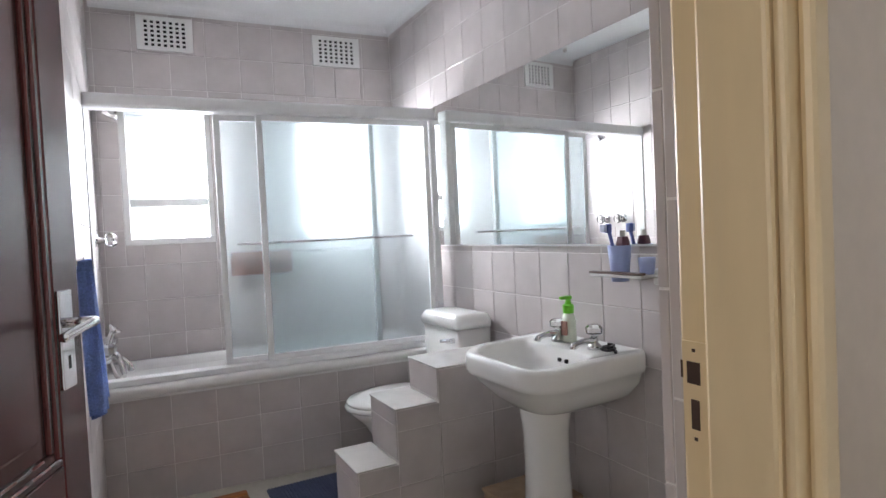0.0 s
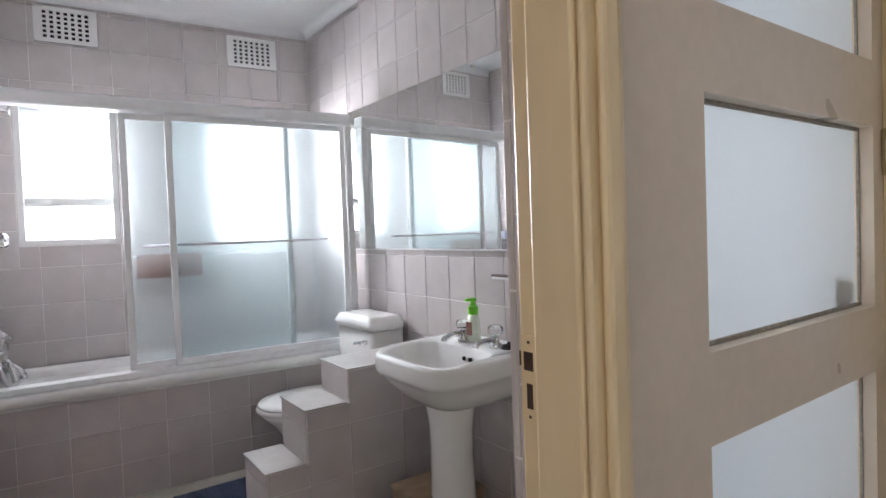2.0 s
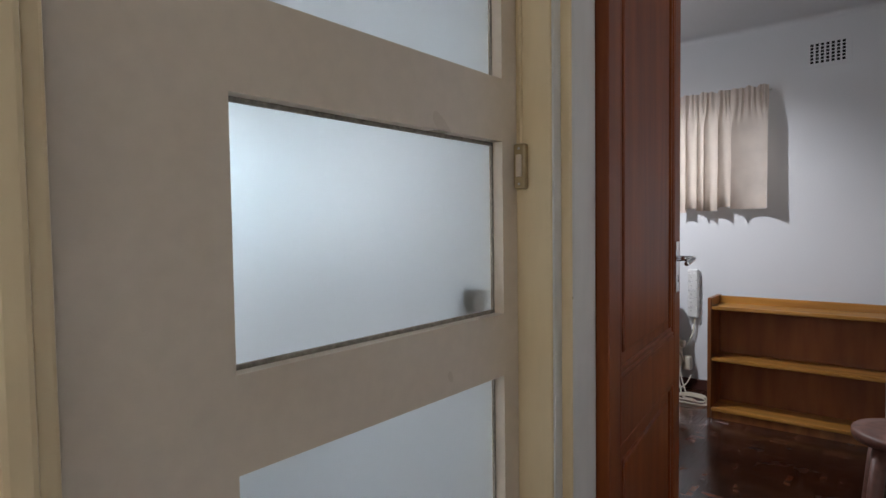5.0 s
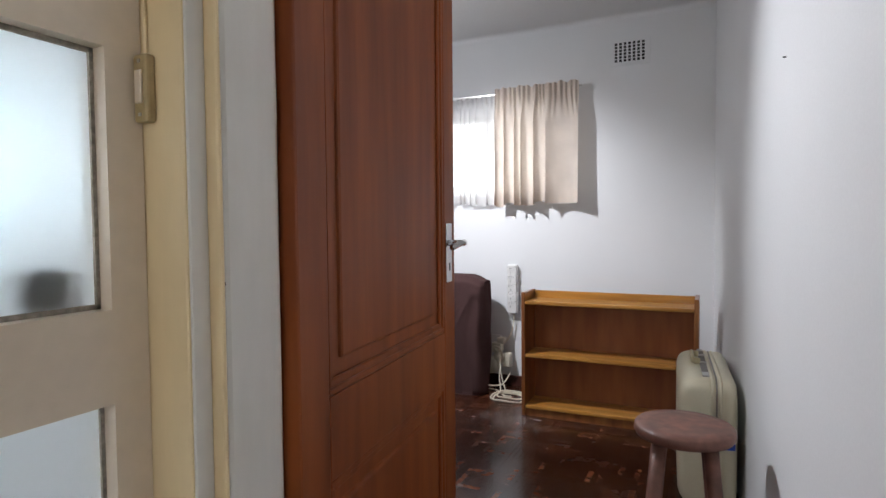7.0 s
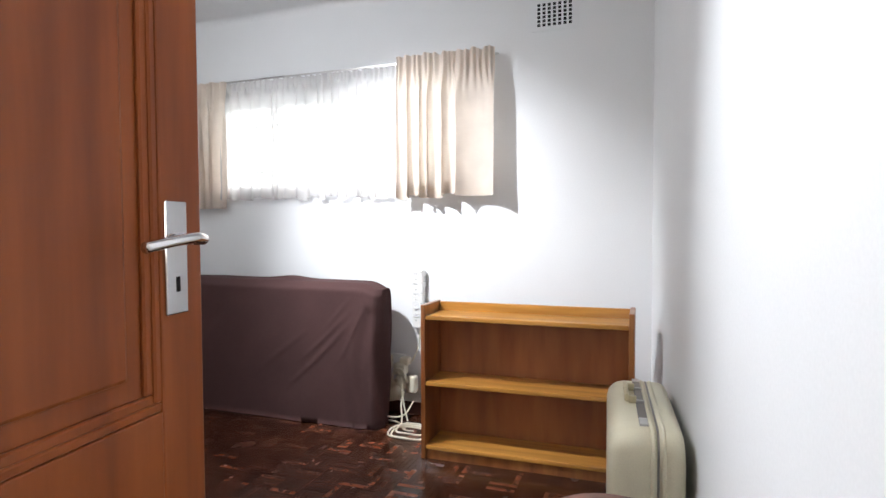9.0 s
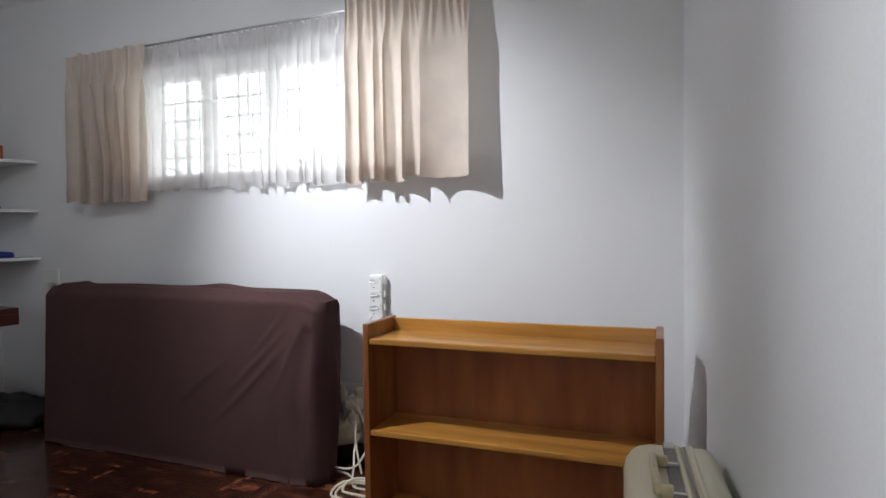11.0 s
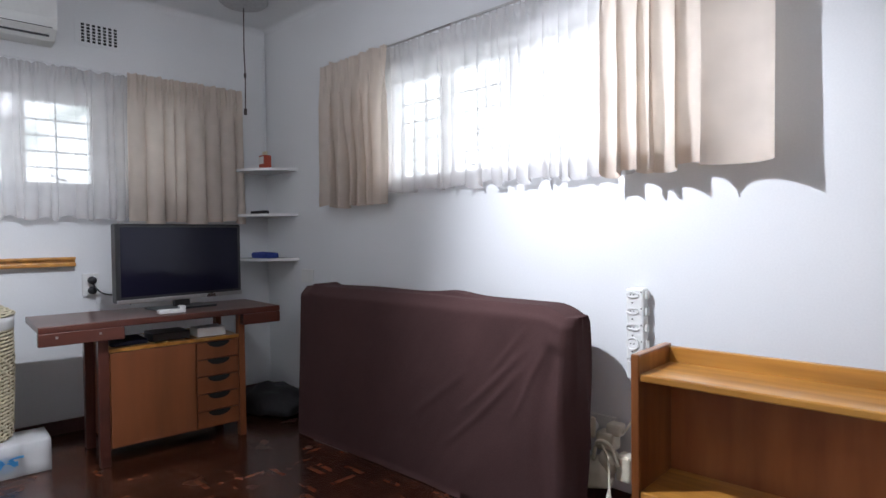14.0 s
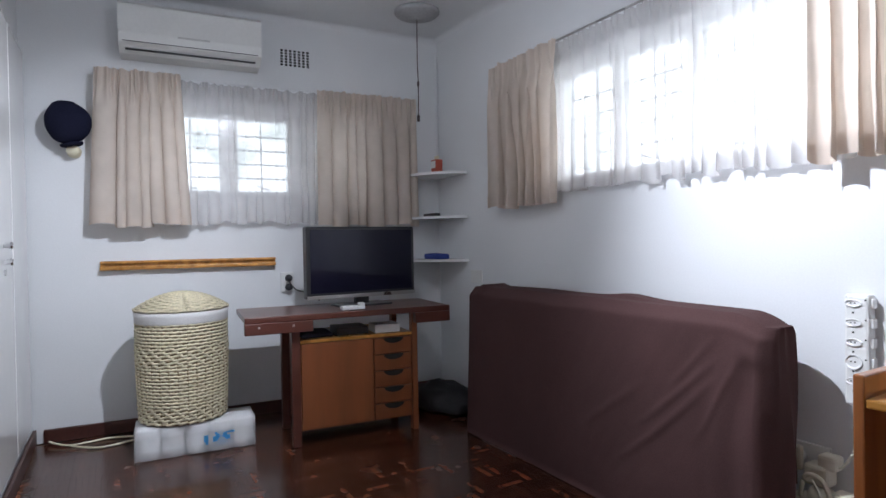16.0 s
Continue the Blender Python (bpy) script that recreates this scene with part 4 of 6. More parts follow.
def workbench():
    t = thing("workbench", (-2.75, -0.8, 0), "wooden workbench with dark red top, cupboard door and five drawers", "workbench")
    d = Vector((-2.53, -1.415, 0)), Vector((-2.43, -0.36, 0))
    ax = (d[1] - d[0]).normalized()
    m = Matrix(((ax.x, -ax.y, 0, d[0].x), (ax.y, ax.x, 0, d[0].y), (0, 0, 1, 0), (0, 0, 0, 1)))
    W, Dp, h = 1.06, 0.46, 0.665
    boxes("top", M_bench, t, ((0, 0, h - 0.03), (W, Dp, h)), bevel=0.004, m=m)
    boxes("apron", M_bench, t, ((0, 0.0, h - 0.085), (0.32, 0.045, h - 0.03)), bevel=0.003, m=m)
    boxes("apron", M_bench, t, ((W - 0.2, 0.0, h - 0.085), (W, 0.045, h - 0.03)), bevel=0.003, m=m)
    for x, wd, material in ((0.222, 0.042, M_bench), (W - 0.204, 0.032, M_cab)):
        for y in (0.05, Dp - 0.08):
            boxes("leg", material, t, ((x, y, 0), (x + wd, y + 0.045, h - 0.03)), bevel=0.004, m=m)
    x0, x1 = 0.265, W - 0.205
    boxes("cabinet", M_cab, t, ((x0, 0.07, 0.075), (x1, Dp - 0.02, 0.515)), m=m)
    boxes("cabinet_top", M_pine, t, ((x0, 0.052, 0.515), (x1, Dp - 0.02, 0.53)), m=m)
    boxes("cabinet_door", M_cab, t, ((x0 + 0.004, 0.052, 0.079), (x0 + 0.375, 0.07, 0.511)), bevel=0.002, m=m)
    xd = x0 + 0.38
    for i in range(5):
        z = 0.079 + i * 0.0865
        dr = boxes("drawer", M_cab, t, ((xd, 0.052, z), (x1 - 0.004, 0.07, z + 0.081)), bevel=0.002, m=m)
        bm = bmesh.new()
        xc = (xd + x1) / 2
        loft(bm, [[(xc + 0.055 * math.cos(a), 0.051 - 0.004 * k, z + 0.081 - 0.028 * math.sin(a)) for a in [math.pi * q / 10 for q in range(11)]] for k in range(2)])
        part("finger_pull", bm, M_hole, dr, "dark cut-out finger pull", m=m)
    return t, m


bench, MBENCH = workbench()


def television():
    t = thing("television", (-2.6, -0.75, 0.66), "flat black television with a silver lower edge", "television")
    p, q = Vector((-2.70, -1.065, 0)), Vector((-2.74, -0.415, 0))
    ax = (q - p).normalized()
    m = Matrix(((ax.x, -ax.y, 0, p.x), (ax.y, ax.x, 0, p.y), (0, 0, 1, 0), (0, 0, 0, 1)))
    W = (q - p).length
    boxes("casing", M_dark, t, ((0, 0, 0.715), (W, 0.06, 1.10)), bevel=0.008, m=m)
    boxes("screen", mat("television_glass", (0.010, 0.010, 0.022), 0.09, spec=0.25, var=0.0, svar=0.0, bump=0), t, ((0.02, -0.002, 0.745), (W - 0.02, 0.003, 1.083)), m=m)
    boxes("silver_strip", M_steel, t, ((0, -0.006, 0.712), (W, 0.002, 0.732)), bevel=0.002, m=m)
    boxes("foot", M_dark, t, ((W / 2 - 0.15, -0.05, 0.661), (W / 2 + 0.15, 0.12, 0.675)), ((W / 2 - 0.04, 0.02, 0.675), (W / 2 + 0.04, 0.05, 0.716)), bevel=0.003, m=m)
    return t


television()


def basket():
    t = thing("laundry_basket", (-2.95, -1.63, 0.15), "woven cream laundry basket with a domed lid and cloth lining", "basket")
    c = Matrix.Translation((-2.93, -1.645, 0))
    Mw = mat("woven_straw", (0.66, 0.59, 0.41), 0.7, grain=90, var=0.2, svar=0.15)
    bm = bmesh.new()
    rows, cyc = 30, 34
    segs = cyc * 8
    z0, z1 = 0.155, 0.64
    for r in range(rows):
        z = z0 + (z1 - z0) * (r + 0.5) / rows
        rad = 0.20 + 0.005 * math.sin((r + 0.5) / rows * math.pi) + 0.01 * r / rows
        wale = r < 5 or 17 <= r < 23 or r >= 33      # bands of slanting twined strands
        ph = r * 2.1 if wale else math.pi * (r % 2)
        pts = []
        for i in range(segs + 1):
            a = 2 * math.pi * i / segs
            th = a * cyc / (1.5 if wale else 1) + ph
            saw = (th / (2 * math.pi)) % 1.0 - 0.5
            rr = rad + (0.0022 if wale else 0.0014) * math.cos(th) + 0.0006 * noise.noise((a * 9, r, 1))
            pts.append((rr * math.cos(a), rr * math.sin(a), z + (0.009 * saw if wale else 0.0035 * saw) + 0.001 * noise.noise((a * 3, r * 2.0, 4))))
        tube(bm, pts, 0.0068, 6)
    tagged(part("weave", bm, Mw, t, m=c, soft=True), kind="stuff")
    # Stakes and an inner drum, coloured dark for the shade between strands.
    bm = bmesh.new()
    for i in range(32):
        a = 2 * math.pi * i / 32
        tube(bm, [(0.2 * math.cos(a), 0.2 * math.sin(a), z0 - 0.004), (0.212 * math.cos(a), 0.212 * math.sin(a), 0.4), (0.206 * math.cos(a), 0.206 * math.sin(a), z1)], 0.004, 5)
    lathe(bm, [(0.195, z0 - 0.004), (0.207, 0.4), (0.2, z1)], None, 48)
    tagged(part("frame", bm, mat("gap_shade_straw", (0.22, 0.16, 0.08), 0.8, grain=80, var=0.2), t, m=c), kind="stuff")
    bm = bmesh.new()
    lathe(bm, [(0.214, 0.632), (0.219, 0.64), (0.218, 0.668), (0.222, 0.688), (0.212, 0.692), (0.20, 0.685)], c, 48)
    part("lining", bm, mat("white_lining_cloth", (0.72, 0.71, 0.70), 0.9, grain=200, var=0.06, svar=0.15, bump=0.2), t, soft=True)
    bm = bmesh.new()
    for r in range(20):
        f = r / 20
        rad = 0.215 * (1 - f) + 0.004
        z = 0.70 + 0.075 * (1 - (1 - f) ** 2)
        pts = [(rad * math.cos(2 * math.pi * i / 48), rad * math.sin(2 * math.pi * i / 48), z + 0.002 * math.cos(i * math.pi / 2 + (math.pi if r % 2 else 0))) for i in range(49)]
        tube(bm, pts, 0.0062, 5)
    tagged(part("lid", bm, Mw, t, m=c, soft=True), kind="stuff")
    return t


basket()


def paper_pack():
    t = thing("toilet_roll_pack", (-2.87, -1.61, 0), "plastic wrapped pack of white toilet rolls with blue print", "toilet rolls")
    m = MW @ Matrix.Translation((1.30, 0.34, 0))
    Mp = mat("white_tissue", (0.78, 0.78, 0.78), 0.8, var=0.03, svar=0.06)
    for i in range(5):
        for j in range(2):
            bm = bmesh.new()
            lathe(bm, [(0.02, 0.002), (0.05, 0.002), (0.053, 0.01), (0.053, 0.135), (0.05, 0.143), (0.02, 0.143)], Matrix.Translation((0.055 + i * 0.107, 0.16 - j * 0.107, 0)), 20)
            part("toilet_roll", bm, Mp, t, m=m, soft=True)
    bm = bmesh.new()
    def outline(z, grow):
        pts = []
        for i in range(61):
            x = 0.54 * i / 60
            pts.append((x, 0.214 + grow + 0.006 * abs(math.sin(math.pi * x / 0.107)) + 0.003 * noise.noise((x * 30, z * 20, 1)), z))
        for i in range(61):
            x = 0.54 * (60 - i) / 60
            pts.append((x, -0.001 - grow, z))
        return pts
    loft(bm, [outline(z, g) for z, g in ((0.001, -0.012), (0.008, 0.0), (0.05, 0.0), (0.072, -0.004), (0.10, 0.0), (0.138, 0.0), (0.148, -0.014))])
    part("wrapper", bm, sheer("clear_wrap", (0.9, 0.91, 0.93), 0.68, 0.25), t, m=m, soft=True)
    return t


paper_pack()


def suitcase():
    t = thing("suitcase", (0.62, -1.2, 0), "hard cream suitcase standing upright against the wall", "suitcase")
    m = Matrix.Translation((0.607, -0.77, 0.004)) @ Matrix.Rotation(radians(4.2), 4, "Z")
    def ring(x, i, r):
        return [(x, p[0], p[1]) for p in rrect(-0.60 + i, -i, 0.0 + i, 0.50 - i, r, 0, 8)]
    def shell(name, x0, depth, dirn):
        bm = bmesh.new()
        prof = [(0, 0.0), (0.55, 0.0), (0.72, 0.004), (0.85, 0.012), (0.95, 0.026), (1.0, 0.045)]
        loft(bm, [ring(x0 + dirn * depth * f, i, 0.055) for f, i in prof])
        return part(name, bm, M_case, t, m=m, soft=True)
    front = shell("front_shell", -0.003, 0.13, -1)
    back = shell("back_shell", 0.003, 0.072, 1)
    bm = bmesh.new()
    loft(bm, [ring(-0.003, -0.001, 0.055), ring(0.003, -0.001, 0.055)])
    part("rim", bm, mat("tarnished_rim", (0.30, 0.28, 0.25), 0.4, metal=0.8), t, m=m)
    # raised welt beside the rim
    for x in (-0.014, 0.014):
        bm = bmesh.new()
        loft(bm, [ring(x - 0.006, -0.0005, 0.055), ring(x - 0.003, -0.004, 0.058), ring(x + 0.003, -0.004, 0.058), ring(x + 0.006, -0.0005, 0.055)])
        part("welt", bm, M_case, t, m=m, soft=True)
    Mst = mat("grey_brown_strip", (0.17, 0.145, 0.13), 0.45)
    boxes("handle_strip", Mst, t, ((-0.046, -0.475, 0.495), (-0.021, -0.071, 0.504)), m=m, bevel=0.002)
    for y0, y1 in ((-0.54, -0.476), (-0.070, -0.03)):
        boxes("end_plate", M_steel, t, ((-0.046, y0, 0.493), (-0.021, y1, 0.505)), m=m, bevel=0.003)
    boxes("blue_tag", mat("blue_tape", (0.03, 0.09, 0.5), 0.5), t, ((0.006, -0.604, 0.245), (0.064, -0.599, 0.272)), m=m)
    bm = bmesh.new()
    box(bm, (-0.080, -0.33, 0.504), (-0.066, -0.17, 0.530), 0.005)
    for y in (-0.33, -0.184):
        box(bm, (-0.068, y, 0.500), (-0.044, y + 0.014, 0.525), 0.004)
    h = part("handle", bm, mat("yellowed_plastic", (0.62, 0.54, 0.34), 0.35), t, "yellowed rectangular carrying handle", m=m, soft=True)
    for y in (-0.328, -0.182):
        boxes("bracket", M_steel, h, ((-0.046, y, 0.503), (-0.020, y + 0.009, 0.511)), m=m, bevel=0.001)
    return t


suitcase()


def stool():
    SX, SY = 0.562, -1.885
    t = thing("stool", (SX, SY, 0), "round brown wooden stool with splayed legs", "stool")
    Ms = mat("worn_brown_wood", (0.20, 0.09, 0.065), 0.45, grain=26, var=0.3, stain=12, svar=0.4)
    bm = bmesh.new()
    lathe(bm, [(0.125, 0.458), (0.138, 0.463), (0.143, 0.474), (0.142, 0.488), (0.137, 0.495), (0.10, 0.4965)], Matrix.Translation((SX, SY, 0)), 36)
    part("seat", bm, Ms, t, soft=True)
    for a in (50, 140, 230, 320):
        c, s = math.cos(radians(a)), math.sin(radians(a))
        bm = bmesh.new()
        tube(bm, [(SX + 0.095 * c, SY + 0.095 * s, 0.462), (SX + 0.15 * c, SY + 0.15 * s, 0.0)], 0.021, 12)
        part("leg", bm, Ms, t, soft=True)
    return t


stool()


def air_conditioner():
    t = thing("air_conditioner", west(1.55, 0.1, 2.0), "white wall mounted split air conditioner", "air conditioner")
    m = MW @ Matrix.Translation((1.18, 0, 2.03))
    bm = bmesh.new()
    prof = [(0.002, 0), (0.12, 0.0), (0.19, 0.04), (0.2, 0.09), (0.195, 0.235), (0.17, 0.255), (0.002, 0.255)]
    loft(bm, [[(x, y, z) for y, z in prof] for x in (0, 0.71)])
    part("body", bm, M_plastic, t, m=m)
    boxes("air_slot", M_dark, t, ((0.03, 0.146, 0.012), (0.68, 0.162, 0.018)), m=m)
    boxes("badge", M_steel, t, ((0.27, 0.196, 0.085), (0.43, 0.2005, 0.095)), m=m)
    boxes("seam", M_dark, t, ((0.02, 0.185, 0.045), (0.69, 0.1955, 0.048)), m=m)
    boxes("louvre", M_plastic, t, ((0.03, 0.158, 0.0205), (0.68, 0.166, 0.0255)), m=m)
    return t


air_conditioner()


# ---- bathroom small things ----
M_blue = mat("blue_towel", (0.32, 0.45, 0.88), 0.95, grain=220, var=0.2, stain=20, svar=0.2, bump=0.4, spec=0.05)
towel = thing("towel", (-1.3, -4.57, 0.6), "blue cotton towel hanging on the bathroom wall", "towel")
bm = bmesh.new()
rows = []
for j in range(25):
    v = j / 24
    rows.append([bm.verts.new((-1.165 - (0.055 + 0.125 * v ** 0.7) * (1 - i / 30) + 0.006 * math.sin(v * 5 + i), -4.565 + 0.016 * math.sin(i * 0.75 + v) + 0.012 * v, 1.115 - 0.335 * v + 0.01 * math.sin(i * 0.5))) for i in range(31)])
for a, b in zip(rows, rows[1:]):
    for i in range(30):
        bm.faces.new((a[i], a[i + 1], b[i + 1], b[i]))
bmesh.ops.solidify(bm, geom=bm.faces[:], thickness=0.012)
part("cloth", bm, M_blue, towel, soft=True)
bm = bmesh.new()
lathe(bm, [(0.018, 0), (0.018, 0.004), (0.007, 0.010), (0.007, 0.045), (0.012, 0.05)], pose(-1.19, -4.612, 1.118, -90, 0, 0), 14)
part("hook", bm, M_chrome, towel, "chrome wall hook", soft=True)

mixer = thing("bath_mixer", (-2.62, -4.6, 0.68), "chrome bath mixer tap with a hand shower hose", "tap")
bm = bmesh.new()
tube(bm, [(-2.72, -4.54, 0.68), (-2.50, -4.54, 0.68)], 0.02, 12)
for x in (-2.69, -2.53):
    tube(bm, [(x, -4.62, 0.68), (x, -4.54, 0.68)], 0.016, 10)
part("body", bm, M_chrome, mixer, soft=True)
bm = bmesh.new()
tube(bm, smooth([(-2.61, -4.54, 0.675), (-2.61, -4.49, 0.66), (-2.61, -4.46, 0.625), (-2.61, -4.455, 0.60)], 6), 0.013, 10)
part("spout", bm, M_chrome, mixer, soft=True)
for x in (-2.74, -2.48):
    bm = bmesh.new()
    lathe(bm, [(0.012, -0.02), (0.028, -0.01), (0.03, 0.015), (0.018, 0.025)], Matrix.Translation((x, -4.53, 0.72)), 8)
    part("knob", bm, M_chrome, mixer)
bm = bmesh.new()
tube(bm, smooth([(-2.60, -4.54, 0.70), (-2.56, -4.50, 0.68), (-2.55, -4.48, 0.60)], 6), 0.012, 8)
part("hand_shower", bm, M_chrome, mixer, soft=True)
bm = bmesh.new()
tube(bm, smooth([(-2.58, -4.535, 0.70), (-2.575, -4.53, 0.74), (-2.565, -4.515, 0.785)], 5), 0.011, 10)
lathe(bm, [(0.014, 0), (0.026, 0.012), (0.027, 0.022)], pose(-2.565, -4.515, 0.785, -40, 0, 0), 14)
part("handset", bm, M_chrome, mixer, soft=True)
bm = bmesh.new()
tube(bm, smooth([(-2.55, -4.53, 0.66), (-2.53, -4.51, 0.60), (-2.55, -4.49, 0.575), (-2.60, -4.50, 0.58)], 6), 0.008, 8)
part("hose", bm, M_steel, mixer, soft=True)
mixer.location.y -= 0.05

for x in (-2.78, -2.62):
    k = thing("shower_tap", (x, -4.6, 1.16), "clear faceted knob of a chrome shower tap", "tap")
    bm = bmesh.new()
    lathe(bm, [(0.03, 0), (0.03, 0.006), (0.012, 0.012), (0.012, 0.04)], pose(x, -4.612, 1.18, -90, 0, 0), 14)
    part("flange", bm, M_chrome, k)
    bm = bmesh.new()
    lathe(bm, [(0.016, 0.04), (0.03, 0.048), (0.032, 0.07), (0.02, 0.082)], pose(x, -4.612, 1.18, -90, 0, 0), 8)
    part("knob", bm, M_clear, k)
arm = thing("wall_shower", (-2.72, -4.6, 1.88), "chrome shower head on the tiled wall", "shower")
bm = bmesh.new()
tube(bm, smooth([(-2.72, -4.612, 1.80), (-2.72, -4.56, 1.80), (-2.72, -4.51, 1.765)], 6), 0.01, 8)
lathe(bm, [(0.012, 0.0), (0.03, 0.03), (0.032, 0.04)], pose(-2.72, -4.51, 1.77, 150, 0, 0), 14)
part("arm", bm, M_chrome, arm, soft=True)

rack = thing("face_cloth", MB @ Vector((0.88, D0 - 0.05, 1.0)), "brown face cloth over the inner bar of the bath screen", "cloth")
bm = bmesh.new()
tube(bm, [(0.36, D0 - 0.13, 1.085), (1.02, D0 - 0.13, 1.085)], 0.005, 8)
for u in (0.37, 1.01):
    tube(bm, [(u, D0 - 0.018, 1.085), (u, D0 - 0.13, 1.085)], 0.005, 8)
part("inner_bar", bm, M_chrome, rack, m=MB, soft=True)
bm = bmesh.new()
for d in (-0.138, -0.122):
    box(bm, (0.73, D0 + d - 0.003, 0.985 if d > -0.13 else 1.0), (1.008, D0 + d + 0.003, 1.09))
box(bm, (0.73, D0 - 0.141, 1.09), (1.008, D0 - 0.119, 1.095))
part("cloth", bm, mat("brown_towelling", (0.30, 0.12, 0.09), 0.9, grain=200, var=0.2, bump=0.3), rack, m=MB)

# soap, toothbrush shelf
soap = thing("soap_dispenser", (-1.30, BY - 0.10, 0.738), "white soap bottle with a green pump head", "soap bottle")
SB = Matrix.Translation((-1.30, BY - 0.10, 0.7385))
bm = bmesh.new()
lathe(bm, [(0.026, 0), (0.030, 0.006), (0.030, 0.07), (0.024, 0.095), (0.016, 0.102)], SB, 20, 1.0, 0.7)
part("bottle", bm, mat("white_soap_bottle", (0.68, 0.74, 0.62), 0.25, var=0.02), soap, soft=True)
bm = bmesh.new()
lathe(bm, [(0.019, 0.102), (0.020, 0.13), (0.012, 0.134), (0.008, 0.15), (0.014, 0.152), (0.014, 0.162)], SB, 16)
box(bm, (-0.007, -0.035, 0.152), (0.007, 0.0, 0.162), 0.002, SB)
part("pump", bm, mat("lime_green_plastic", (0.16, 0.62, 0.03), 0.35, var=0.02), soap, "lime green pump head")
boxes("label", mat("brown_print", (0.30, 0.16, 0.12), 0.5), soap, ((-0.016, -0.0222, 0.025), (0.014, -0.0195, 0.075)), bevel=0.004, m=SB)
plug = thing("plug_chain", (-1.085, BY - 0.12, 0.738), "coiled dark plug chain on the basin rim", "chain")
bm = bmesh.new()
tube(bm, [( -1.085 + 0.03 * math.cos(a * 0.9) * (1 - a / 30), BY - 0.125 + 0.018 * math.sin(a * 0.9), 0.7425 + 0.0012 * a) for a in range(18)], 0.005, 6)
part("chain", bm, M_dark, plug)

cupshelf = thing("toothbrush_shelf", (-1.05, BY - 0.07, 0.975), "small white wall shelf with a brown edge", "shelf")
boxes("shelf", M_plastic, cupshelf, ((-1.165, BY - 0.12, 0.978), (-0.945, BY - 0.014, 0.988)), bevel=0.003)
boxes("rim", mat("dark_brown_rim", (0.09, 0.05, 0.035), 0.4), cupshelf, ((-1.165, BY - 0.122, 0.9885), (-0.945, BY - 0.10, 0.996)), bevel=0.002)
boxes("bracket", M_plastic, cupshelf, ((-0.965, BY - 0.05, 0.955), (-0.94, BY - 0.012, 1.005)), bevel=0.006)
cup = thing("toothbrush_cup", (-1.09, BY - 0.065, 0.98), "light blue plastic cup with toothbrushes", "cup")
CM = Matrix.Translation((-1.083, BY - 0.064, 0.962))
bm = bmesh.new()
lathe(bm, [(0.027, 0), (0.038, 0.115), (0.035, 0.115), (0.025, 0.006)], CM, 20)
part("cup_body", bm, mat("pale_blue_plastic", (0.40, 0.48, 0.80), 0.3, var=0.03, trans=0.1), cup, soft=True)
bm = bmesh.new()
tube(bm, smooth([(-0.008, 0, 0.01), (-0.026, 0.0, 0.10), (-0.044, 0.0, 0.165)], 5), 0.006, 8)
box(bm, (-0.056, -0.010, 0.155), (-0.036, 0.008, 0.185), 0.004)
brush = part("toothbrush", bm, mat("blue_brush_plastic", (0.10, 0.14, 0.42), 0.4), cup, "blue toothbrush", m=CM)
boxes("bristles", mat("pale_bristles", (0.62, 0.68, 0.85), 0.8), brush, ((-0.062, -0.022, 0.158), (-0.040, -0.0105, 0.184)), bevel=0.003, m=CM)
tubeob = thing("toothpaste_tube", (-1.068, BY - 0.06, 0.98), "dark purple toothpaste tube standing in a cup", "tube")
bm = bmesh.new()
loft(bm, [rrect(-1.082, -1.058, BY - 0.072, BY - 0.056, 0.006, 0.970), rrect(-1.088, -1.048, BY - 0.08, BY - 0.046, 0.012, 1.085), rrect(-1.083, -1.053, BY - 0.076, BY - 0.05, 0.01, 1.105)])
part("body", bm, mat("purple_tube", (0.13, 0.045, 0.07), 0.35), tubeob)
bm = bmesh.new()
lathe(bm, [(0.009, 1.105), (0.009, 1.125)], Matrix.Translation((-1.068, BY - 0.062, 0)), 14)
part("cap", bm, M_plastic, tubeob)
# Pale blue cup added in place of the towel's reflection in the mirror.
reflection_cup = thing("reflection_cup", (-0.965, BY - 0.06, 0.98), "pale blue cup in place of the towel's reflection", "cup")
bm = bmesh.new()
lathe(bm, [(0.022, 0.989), (0.026, 1.04), (0.024, 1.04), (0.02, 0.994)], Matrix.Translation((-0.978, BY - 0.058, 0)), 18)
part("cup_body", bm, bpy.data.materials["pale_blue_plastic"], reflection_cup, soft=True)

# mats and box on the floor
duck = thing("duckboard", (-2.1, -4.3, BF), "orange wooden slatted bath mat", "bath mat")
Mo = mat("orange_slat_wood", (0.42, 0.13, 0.03), 0.45, grain=20, var=0.2, stretch=(1, 0.1, 1))
for i in range(9):
    boxes("slat", Mo, duck, ((-2.28 + i * 0.05, -4.50, BF + 0.012), (-2.242 + i * 0.05, -4.10, BF + 0.028)), bevel=0.004)
for y in (-4.45, -4.17):
    boxes("bearer", Mo, duck, ((-2.28, y, BF), (-1.84, y + 0.03, BF + 0.012)))
blue_mat = thing("bath_mat", (-2.05, -3.85, BF), "dark blue ribbed bath mat", "bath mat")
bm = bmesh.new()
box(bm, (-2.27, -4.02, BF), (-1.90, -3.60, BF + 0.008), 0.003)
part("backing", bm, mat("dark_blue_chenille", (0.07, 0.09, 0.16), 0.95, grain=150, var=0.35, bump=0.5), blue_mat)
for i in range(30):
    boxes("rib", bpy.data.materials["dark_blue_chenille"], blue_mat, ((-2.265, -4.015 + i * 0.0138, BF + 0.008), (-1.905, -4.007 + i * 0.0138, BF + 0.014)), bevel=0.002)
